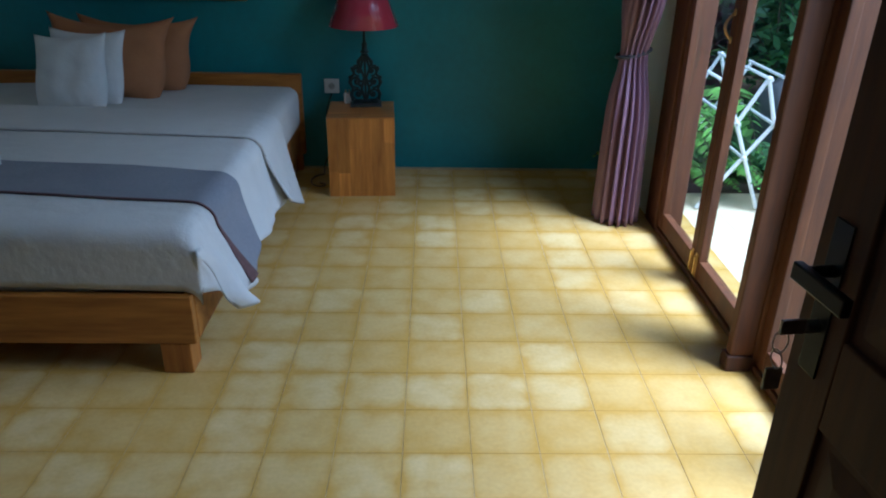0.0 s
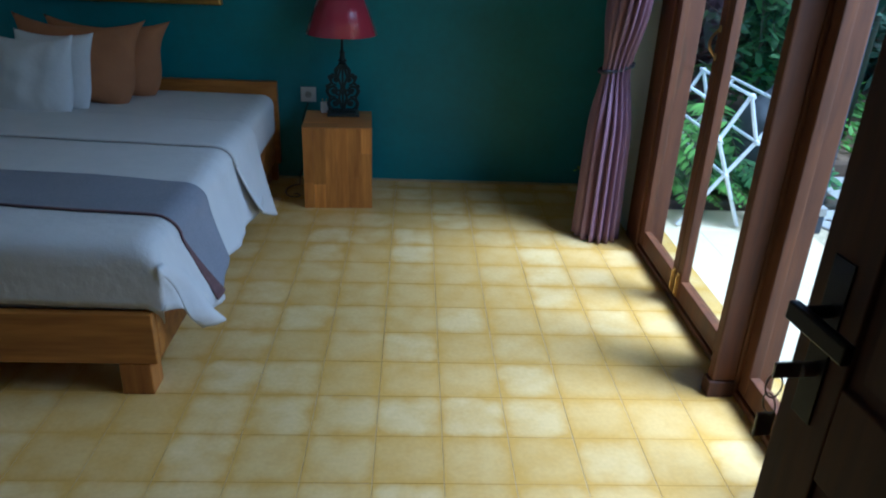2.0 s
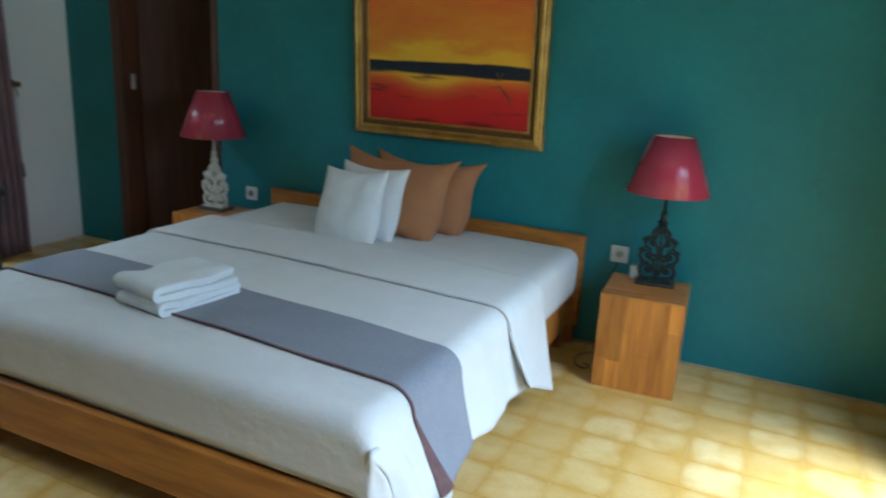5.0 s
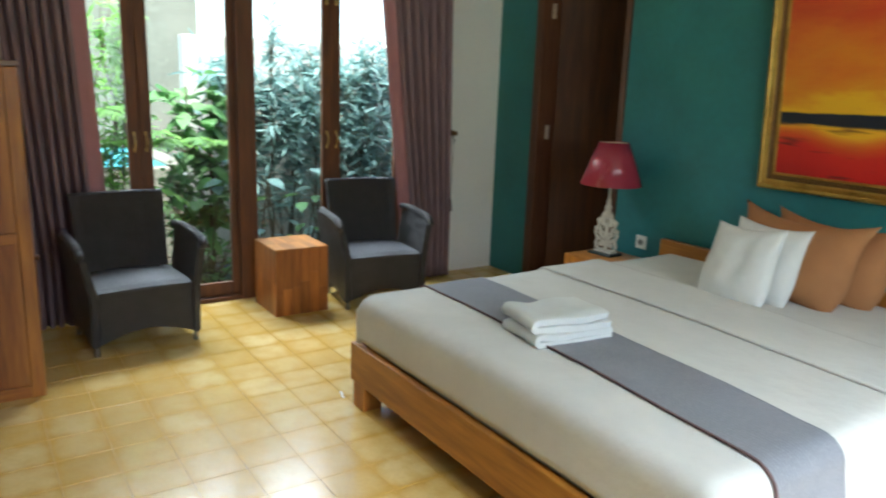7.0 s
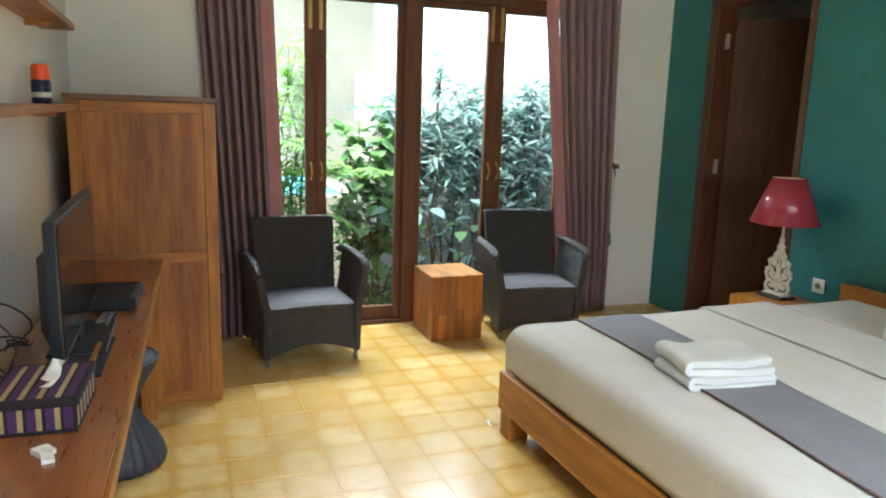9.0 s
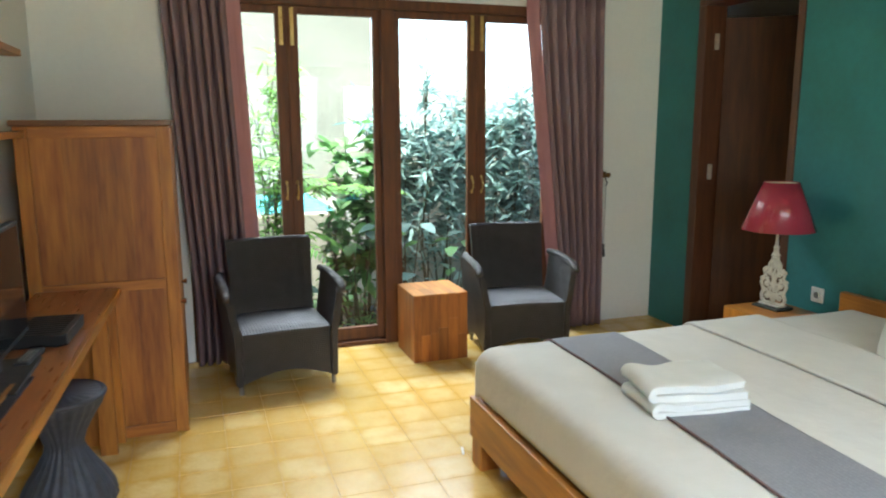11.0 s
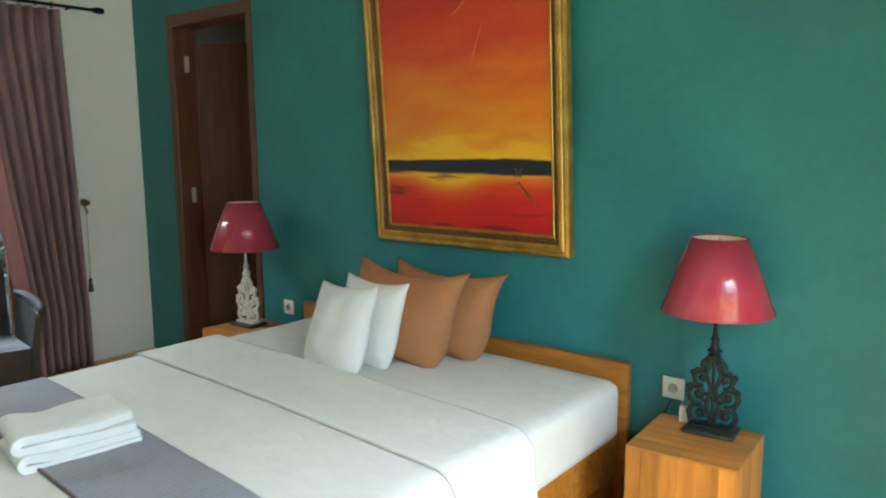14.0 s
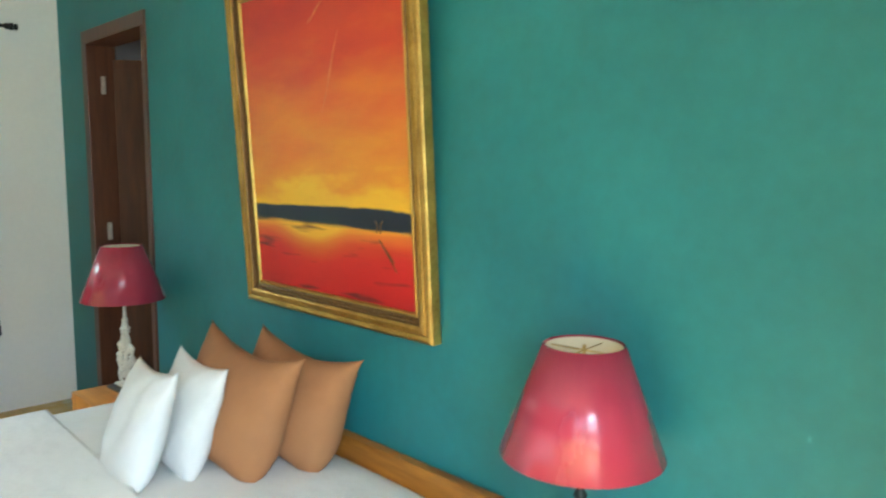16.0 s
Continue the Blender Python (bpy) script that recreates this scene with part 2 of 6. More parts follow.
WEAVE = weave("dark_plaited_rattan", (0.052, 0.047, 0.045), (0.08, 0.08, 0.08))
# seat strands coloured paler and bluer to imitate window light on them
SEATWEAVE = weave("window_sheen_plaited_seat", (0.085, 0.085, 0.095), (0.1, 0.1, 0.1), 60.0)


def tile_cement():
    """Yellow cement tiles, worn paler towards the middle of each, some of them much paler."""
    m = bpy.data.materials.new("yellow_cement_tile")
    m.use_nodes = True
    nt = m.node_tree
    b = nt.nodes["Principled BSDF"]

    def math_node(op, *ins):
        n = nt.nodes.new("ShaderNodeVectorMath" if op in ("FRACTION", "FLOOR") else "ShaderNodeMath")
        n.operation = op
        for i, v in enumerate(ins):
            if isinstance(v, (int, float)):
                n.inputs[i].default_value = v
            else:
                link(nt, v, n.inputs[i])
        return n.outputs[0]

    geo = nt.nodes.new("ShaderNodeNewGeometry")
    mp = nt.nodes.new("ShaderNodeMapping")
    mp.vector_type = "POINT"
    mp.inputs["Location"].default_value = (-TX / TILE, -TY / TILE, 0)
    mp.inputs["Scale"].default_value = (1 / TILE, 1 / TILE, 0)
    link(nt, geo.outputs["Position"], mp.inputs["Vector"])
    cell, inside = math_node("FLOOR", mp.outputs[0]), math_node("FRACTION", mp.outputs[0])
    rnd = nt.nodes.new("ShaderNodeTexWhiteNoise")
    rnd.noise_dimensions = "2D"
    link(nt, cell, rnd.inputs["Vector"])
    sep = nt.nodes.new("ShaderNodeSeparateXYZ")
    link(nt, inside, sep.inputs[0])
    edge = []
    for k in (0, 1):
        edge.append(math_node("MULTIPLY", math_node("ABSOLUTE", math_node("SUBTRACT", sep.outputs[k], 0.5)), 2.0))
    p4 = [math_node("POWER", e, 4.5) for e in edge]
    rad = math_node("ADD", p4[0], p4[1])
    cloud = nt.nodes.new("ShaderNodeTexNoise")
    cloud.inputs["Scale"].default_value, cloud.inputs["Detail"].default_value = 9.0, 4
    link(nt, geo.outputs["Position"], cloud.inputs["Vector"])
    fine = nt.nodes.new("ShaderNodeTexNoise")
    fine.inputs["Scale"].default_value, fine.inputs["Detail"].default_value = 70.0, 4
    link(nt, geo.outputs["Position"], fine.inputs["Vector"])
    wob = math_node("MULTIPLY_ADD", cloud.outputs[0], 2.8, -1.35)
    pale = math_node("SUBTRACT", 1.0, math_node("ADD", rad, wob))
    palec = nt.nodes.new("ShaderNodeMapRange")
    palec.inputs[1].default_value, palec.inputs[2].default_value = -0.1, 1.2
    link(nt, pale, palec.inputs[0])
    how = math_node("MULTIPLY_ADD", math_node("POWER", rnd.outputs["Value"], 1.7), 0.5, 0.26)
    amt = math_node("MULTIPLY", palec.outputs[0], how)
    mx = nt.nodes.new("ShaderNodeMix")
    mx.data_type = "RGBA"
    mx.inputs[6].default_value, mx.inputs[7].default_value = (0.53, 0.325, 0.068, 1), (0.73, 0.575, 0.285, 1)
    link(nt, amt, mx.inputs[0])
    hsv = nt.nodes.new("ShaderNodeHueSaturation")
    val = math_node("MULTIPLY_ADD", fine.outputs[0], 0.24, 0.88)
    link(nt, val, hsv.inputs["Value"])
    link(nt, mx.outputs[2], hsv.inputs["Color"])
    link(nt, hsv.outputs[0], b.inputs["Base Color"])
    rr = nt.nodes.new("ShaderNodeMapRange")
    rr.inputs[3].default_value, rr.inputs[4].default_value = 0.12, 0.30
    link(nt, cloud.outputs[0], rr.inputs[0])
    link(nt, rr.outputs[0], b.inputs["Roughness"])
    bp = nt.nodes.new("ShaderNodeBump")
    bp.inputs["Strength"].default_value, bp.inputs["Distance"].default_value = 0.5, 0.0015
    link(nt, cloud.outputs[0], bp.inputs["Height"])
    link(nt, bp.outputs[0], b.inputs["Normal"])
    return m


TILECEM = tile_cement()


def painting():
    """Sunset in oil: red sky over orange and yellow, a dark shore, red water."""
    m = bpy.data.materials.new("sunset_painting")
    m.use_nodes = True
    nt = m.node_tree
    b = nt.nodes["Principled BSDF"]
    b.inputs["Roughness"].default_value = 0.45
    tc = nt.nodes.new("ShaderNodeTexCoord")
    sep = nt.nodes.new("ShaderNodeSeparateXYZ")
    link(nt, tc.outputs["Generated"], sep.inputs[0])
    mp = nt.nodes.new("ShaderNodeMapping")
    mp.inputs["Scale"].default_value = (3.0, 1, 9.0)
    mp.inputs["Rotation"].default_value = (0, radians(-28), 0)
    link(nt, tc.outputs["Object"], mp.inputs["Vector"])
    n1 = nt.nodes.new("ShaderNodeTexNoise")
    n1.inputs["Scale"].default_value, n1.inputs["Detail"].default_value = 0.8, 5
    link(nt, mp.outputs[0], n1.inputs["Vector"])
    mp2 = nt.nodes.new("ShaderNodeMapping")
    mp2.inputs["Scale"].default_value = (1.6, 1, 14.0)
    link(nt, tc.outputs["Object"], mp2.inputs["Vector"])
    n2 = nt.nodes.new("ShaderNodeTexNoise")
    n2.inputs["Scale"].default_value, n2.inputs["Detail"].default_value = 1.3, 4
    link(nt, mp2.outputs[0], n2.inputs["Vector"])

    def madd(src, a, c):
        n = nt.nodes.new("ShaderNodeMath")
        n.operation = "MULTIPLY_ADD"
        link(nt, src, n.inputs[0])
        n.inputs[1].default_value = a
        if isinstance(c, (int, float)):
            n.inputs[2].default_value = c
        else:
            link(nt, c, n.inputs[2])
        return n.outputs[0]

    up = sep.outputs[2]
    sky_h = madd(n1.outputs[0], 0.60, madd(up, 1.0, -0.30))

    def ramp(src, stops, kind="LINEAR"):
        r = nt.nodes.new("ShaderNodeValToRGB")
        r.color_ramp.interpolation = kind
        e = r.color_ramp.elements
        e[0].position, e[0].color = stops[0][0], (*stops[0][1], 1)
        e[1].position, e[1].color = stops[-1][0], (*stops[-1][1], 1)
        for p, c in stops[1:-1]:
            k = e.new(p)
            k.color = (*c, 1)
        link(nt, src, r.inputs[0])
        return r.outputs[0]

    skyc = ramp(sky_h, [(0.32, (0.75, 0.42, 0.012)), (0.42, (0.66, 0.24, 0.012)), (0.62, (0.60, 0.13, 0.012)), (0.80, (0.52, 0.05, 0.012)), (1.0, (0.42, 0.022, 0.012))])
    w_h = madd(n2.outputs[0], 0.07, madd(up, 1.0, -0.035))
    glow = nt.nodes.new("ShaderNodeMapRange")
    glow.interpolation_type = "SMOOTHSTEP"
    off = nt.nodes.new("ShaderNodeMath")
    off.operation = "ABSOLUTE"
    link(nt, madd(sep.outputs[0], 1.0, -0.40), off.inputs[0])
    link(nt, madd(n2.outputs[0], 0.12, madd(off.outputs[0], 1.0, -0.06)), glow.inputs[0])
    glow.inputs[1].default_value, glow.inputs[2].default_value, glow.inputs[3].default_value, glow.inputs[4].default_value = 0.02, 0.30, 0.055, 0.0
    plus = nt.nodes.new("ShaderNodeMath")
    link(nt, w_h, plus.inputs[0])
    link(nt, glow.outputs[0], plus.inputs[1])
    w_h = plus.outputs[0]
    water = ramp(w_h, [(0.0, (0.42, 0.008, 0.008)), (0.06, (0.50, 0.010, 0.008)), (0.15, (0.56, 0.016, 0.010)), (0.185, (0.60, 0.07, 0.010)), (0.215, (0.64, 0.16, 0.012)), (0.25, (0.75, 0.40, 0.015))])
    mp3 = nt.nodes.new("ShaderNodeMapping")
    mp3.inputs["Scale"].default_value, mp3.inputs["Location"].default_value = (2.2, 1, 17.0), (1.7, 0, 0.4)
    link(nt, tc.outputs["Object"], mp3.inputs["Vector"])
    n3 = nt.nodes.new("ShaderNodeTexNoise")
    n3.inputs["Scale"].default_value, n3.inputs["Detail"].default_value = 1.6, 2
    link(nt, mp3.outputs[0], n3.inputs["Vector"])
    streak = nt.nodes.new("ShaderNodeMapRange")
    streak.inputs[1].default_value, streak.inputs[2].default_value, streak.inputs[4].default_value = 0.60, 0.72, 0.85
    link(nt, n3.outputs[0], streak.inputs[0])
    dk = nt.nodes.new("ShaderNodeMix")
    dk.data_type = "RGBA"
    dk.inputs[7].default_value = (0.07, 0.012, 0.010, 1)
    link(nt, streak.outputs[0], dk.inputs[0])
    link(nt, water, dk.inputs[6])
    water = dk.outputs[2]
    shore = madd(n2.outputs[0], 0.05, madd(up, 1.0, -0.025))
    cut = ramp(shore, [(0.0, (0, 0, 0)), (0.232, (0, 0, 0)), (0.240, (1, 1, 1)), (1.0, (1, 1, 1))])
    cut2 = ramp(madd(n1.outputs[0], 0.05, madd(up, 1.0, -0.025)), [(0.0, (0, 0, 0)), (0.290, (0, 0, 0)), (0.297, (1, 1, 1)), (1.0, (1, 1, 1))])
    m1, m2 = nt.nodes.new("ShaderNodeMix"), nt.nodes.new("ShaderNodeMix")
    m1.data_type = m2.data_type = "RGBA"
    link(nt, cut, m1.inputs[0])
    link(nt, water, m1.inputs[6])
    m1.inputs[7].default_value = (0.012, 0.016, 0.028, 1)
    link(nt, cut2, m2.inputs[0])
    link(nt, m1.outputs[2], m2.inputs[6])
    link(nt, skyc, m2.inputs[7])
    link(nt, m2.outputs[2], b.inputs["Base Color"])
    bp = nt.nodes.new("ShaderNodeBump")
    bp.inputs["Distance"].default_value = 0.002
    link(nt, n1.outputs[0], bp.inputs["Height"])
    link(nt, bp.outputs[0], b.inputs["Normal"])
    return m


PAINTING = painting()

# ---- the shell of the room ----
def wall(name, boxes, material, label):
    bm = bmesh.new()
    for b in boxes:
        box(bm, *b)
    ob = part(name, bm, material)
    return tagged(ob, label, "wall", kind="structure")


# north: doorway to the next room
DX0, DX1, DTOP = -3.92, -3.04, 2.25
wall("wall_north", [(WEST, DX0, NORTH, NORTH + 0.14, 0, TOP), (DX1, EAST, NORTH, NORTH + 0.14, 0, TOP), (DX0, DX1, NORTH, NORTH + 0.14, DTOP, TOP)], TEAL, "teal painted plaster wall behind the bed")
# west: wide opening for the garden doors
WY0, WY1, WTOP = 1.14, 3.62, 2.19
wall("wall_west", [(WEST - 0.14, WEST, SOUTH - 0.14, WY0, 0, TOP), (WEST - 0.14, WEST, WY1, NORTH + 0.14, 0, TOP), (WEST - 0.14, WEST, WY0, WY1, WTOP, TOP)], WHITE, "white painted plaster wall with glazed garden doors")
# east: wide opening for the pool doors
EY0, EY1, ETOP = 1.10, 3.66, 2.19
wall("wall_east", [(EAST, EAST + 0.14, SOUTH - 0.14, EY0, 0, TOP), (EAST, EAST + 0.14, EY1, NORTH + 0.14, 0, TOP), (EAST, EAST + 0.14, EY0, EY1, ETOP, TOP)], WHITE, "white painted plaster wall with glazed pool doors")
# south: the entrance
SX0, SX1, STOP = -0.42, 0.80, 2.15
wall("wall_south", [(WEST, SX0, SOUTH - 0.14, SOUTH, 0, TOP), (SX1, EAST, SOUTH - 0.14, SOUTH, 0, TOP), (SX0, SX1, SOUTH - 0.14, SOUTH, STOP, TOP)], WHITE, "white painted plaster wall with the entrance")
tagged(part("ceiling", solid(WEST - 0.14, EAST + 0.14, SOUTH - 0.14, NORTH + 0.14, TOP, TOP + 0.1), CEIL), "plain white ceiling", "ceiling", kind="structure")
floor = tagged(part("floor", solid(WEST - 0.14, EAST + 0.14, SOUTH - 1.3, NORTH + 1.6, -0.1, -0.0016), GROUT), "yellow cement tile floor with worn pale tiles", "floor", kind="structure")

# unseen enclosure before the entrance, added to block daylight from the south
for nm, b in (("wall_blocker_1", (-1.74, EAST + 0.14, SOUTH - 1.44, SOUTH - 1.30, -0.1, 2.5)), ("wall_blocker_2", (-1.74, -1.60, SOUTH - 1.30, SOUTH - 0.14, 0, 2.5)), ("wall_blocker_3", (EAST, EAST + 0.14, SOUTH - 1.30, SOUTH - 0.14, 0, 2.5))):
    tagged(part(nm, solid(*b), WHITE), "plain white wall, added unseen to keep daylight off the entrance", "wall", kind="structure")
tagged(part("ceiling_blocker", solid(-1.74, EAST + 0.14, SOUTH - 1.44, SOUTH - 0.14, 2.5, 2.6), CEIL), "plain white ceiling, added unseen to keep daylight off the entrance", "ceiling", kind="structure")

# ---- glazed garden doors ----
def glazed_leaf(parent, y0, y1, x, z0, z1, s0=0.066, s1=0.066, bottom=0.085, topr=0.07, thick=0.036):
    """A door leaf in a wall that runs along y; s0 and s1 are its stiles' widths."""
    leaf = part("door_leaf", solid(x - thick / 2, x + thick / 2, y0, y0 + s0, z0, z1, 0.003), FRAMEWOOD, parent)
    part("stile", solid(x - thick / 2, x + thick / 2, y1 - s1, y1, z0, z1, 0.003), FRAMEWOOD, leaf)
    part("bottom_rail", solid(x - thick / 2 + 0.001, x + thick / 2 - 0.001, y0 + s0, y1 - s1, z0, z0 + bottom, 0.003), FRAMEWOOD, leaf)
    part("top_rail", solid(x - thick / 2 + 0.001, x + thick / 2 - 0.001, y0 + s0, y1 - s1, z1 - topr, z1, 0.003), FRAMEWOOD, leaf)
    pane = part("pane", solid(x - 0.003, x + 0.003, y0 + s0 - 0.002, y1 - s1 + 0.002, z0 + bottom - 0.002, z1 - topr + 0.002), GLASS, leaf, "clear glass")
    pane.visible_shadow = False
    return leaf


def bow_handle(parent, x, y, z, face, h=0.095):
    """A bowed brass pull; face is the way it stands off in x."""
    bm = bmesh.new()
    tube(bm, [(x + face * (0.004 + 0.028 * math.sin(math.pi * k / 12)), y, z - h / 2 + h * k / 12) for k in range(13)], [0.004 + 0.002 * math.sin(math.pi * k / 12) for k in range(13)], 8)
    for s in (-1, 1):
        bmesh.ops.create_uvsphere(bm, u_segments=8, v_segments=6, radius=0.009, matrix=Matrix.Translation((x + face * 0.003, y, z + s * h / 2)) @ Matrix.Diagonal((0.5, 1, 1.6, 1)))
    return part("handle", bm, BRASS, parent, "bowed brass handle", smooth=60)


def bolt(parent, x, y, z0, z1, face):
    b = part("bolt", solid(x, x + face * 0.004, y - 0.011, y + 0.011, z0, z1, 0.001) if face > 0 else solid(x - 0.004, x, y - 0.011, y + 0.011, z0, z1, 0.001), BRASS, parent, "brass flush bolt")
    bm = bmesh.new()
    tube(bm, [(x + face * 0.009, y, z0 + 0.01), (x + face * 0.009, y, z1 - 0.01)], 0.0045, 8)
    part("bolt_rod", bm, BRASS, b, smooth=60)


def west_doors():
    d = thing("garden_doors", "red-brown timber double glazed doors to the garden, closed", "glass doors", kind="structure")
    d.name = "door_1"
    x = WEST - 0.045
    f = lambda y0, y1, z0, z1, dx=0.0: part("door_frame", solid(WEST - 0.10 - dx, WEST + 0.012 + dx, y0, y1, z0, z1, 0.004), FRAMEWOOD, d)
    f(1.142, 1.222, 0, 2.188)
    f(3.538, 3.618, 0, 2.188)
    f(2.337, 2.421, 0, 2.128, 0.004)
    f(1.2225, 3.5375, 2.13, 2.188)
    f(1.2225, 2.3365, 0.0, 0.028)
    f(2.4215, 3.5375, 0.0, 0.028)
    for a, b, s0, s1 in ((1.224, 1.7665, 0.05, 0.067), (1.7675, 2.335, 0.067, 0.042), (2.423, 2.9905, 0.043, 0.065), (2.9915, 3.536, 0.065, 0.05)):
        glazed_leaf(d, a, b, x, 0.03, 2.128, s0, s1, topr=0.045)
    for y in (1.734, 1.799, 2.957, 3.025):
        bow_handle(d, x + 0.018, y, 1.03, 1)
        bolt(d, x + 0.0185, y, 1.90, 2.12, 1)


west_doors()


def east_doors():
    d = thing("pool_doors", "red-brown timber glazed doors to the pool terrace, closed", "glass doors", kind="structure")
    d.name = "door_2"
    x = EAST + 0.018
    f = lambda y0, y1, z0, z1, x0=EAST - 0.012, x1=EAST + 0.12: part("door_frame", solid(x0, x1, y0, y1, z0, z1, 0.006), FRAMEWOOD, d)
    f(3.482, 3.658, 0, 2.188)
    f(1.102, 1.182, 0, 2.188)
    f(2.285, 2.455, 0.0, 2.188, EAST - 0.012, EAST + 0.12)
    f(2.4555, 3.4815, 2.13, 2.188)
    f(1.1825, 2.2845, 2.13, 2.188)
    f(2.4555, 3.4815, 0.0, 0.028, EAST - 0.010)
    f(1.1825, 2.2845, 0.0, 0.028, EAST - 0.010)
    part("post_pilaster", solid(EAST - 0.092, EAST - 0.0125, 2.286, 2.328, 0.06, 2.188, 0.006), FRAMEWOOD, d, "projecting timber post")
    part("post_foot", solid(EAST - 0.102, EAST - 0.0125, 2.278, 2.336, 0.0, 0.0595, 0.005), DARKWOOD, d, "dark post foot")
    for a, b in ((2.457, 2.9555), (2.9565, 3.480), (1.184, 1.7325), (1.7335, 2.283)):
        glazed_leaf(d, a, b, x, 0.03, 2.128, 0.054, 0.054)
    for y in (2.985,):
        bow_handle(d, x - 0.018, y, 1.05, -1, 0.10)
    for y in (2.93, 2.982):
        bolt(d, x - 0.0185, y, 0.035, 0.14, -1)
    bow_handle(d, x - 0.018, 1.705, 1.06, -1, 0.13)


east_doors()


# ---- doorway in the north wall ----
PALESTEEL = mat("pale_hinge_steel", (0.62, 0.58, 0.50), 0.4, 0.5, scale=40, amount=0.2)
DOORFRAME = wood("dark_red_frame_wood", (0.13, 0.05, 0.023), (0.07, 0.026, 0.013), 0.4)


def north_door():
    d = thing("door_3", "dark timber door standing ajar in its frame", "door", kind="structure")
    y0, y1 = NORTH - 0.012, NORTH + 0.152
    for a, b, z0, z1 in ((DX0 + 0.0005, DX0 + 0.075, 0, DTOP - 0.0755), (DX1 - 0.045, DX1 - 0.0005, 0, DTOP - 0.0755), (DX0 + 0.0005, DX1 - 0.0005, DTOP - 0.075, DTOP - 0.001)):
        part("door_frame", solid(a, b, y0, y1, z0, z1, 0.004), DOORFRAME, d)
    hx, hy = DX0 + 0.08, NORTH + 0.135
    lw, lz = 0.755, 2.10
    leaf = part("door_leaf", solid(0.004, lw, -0.02, 0.02, 0.01, lz, 0.003), DARKWOOD, d, "dark stained flush leaf", m=pose(hx, hy, 0, 0, 0, 52))
    for z in (1.95, 1.11):
        part("hinge", solid(hx - 0.004, hx + 0.022, hy - 0.075, hy - 0.055, z - 0.05, z + 0.05, 0.002), PALESTEEL, d, "pale steel butt hinge")


north_door()
# the space behind that doorway
for nm, b in (("wall_back_1", (DX0 - 0.7, DX0 - 0.56, NORTH + 0.142, NORTH + 1.6, 0, TOP)), ("wall_back_2", (DX1 + 0.5, DX1 + 0.64, NORTH + 0.142, NORTH + 1.6, 0, TOP)), ("wall_back_3", (DX0 - 0.7, DX1 + 0.64, NORTH + 1.6, NORTH + 1.74, 0, TOP))):
    tagged(part(nm, solid(*b), WHITE), "plain white plaster wall behind the doorway", "wall", kind="structure")
tagged(part("ceiling_back", solid(DX0 - 0.7, DX1 + 0.64, NORTH + 0.142, NORTH + 1.74, 2.55, 2.65), CEIL), "plain white ceiling behind the doorway", "ceiling", kind="structure")


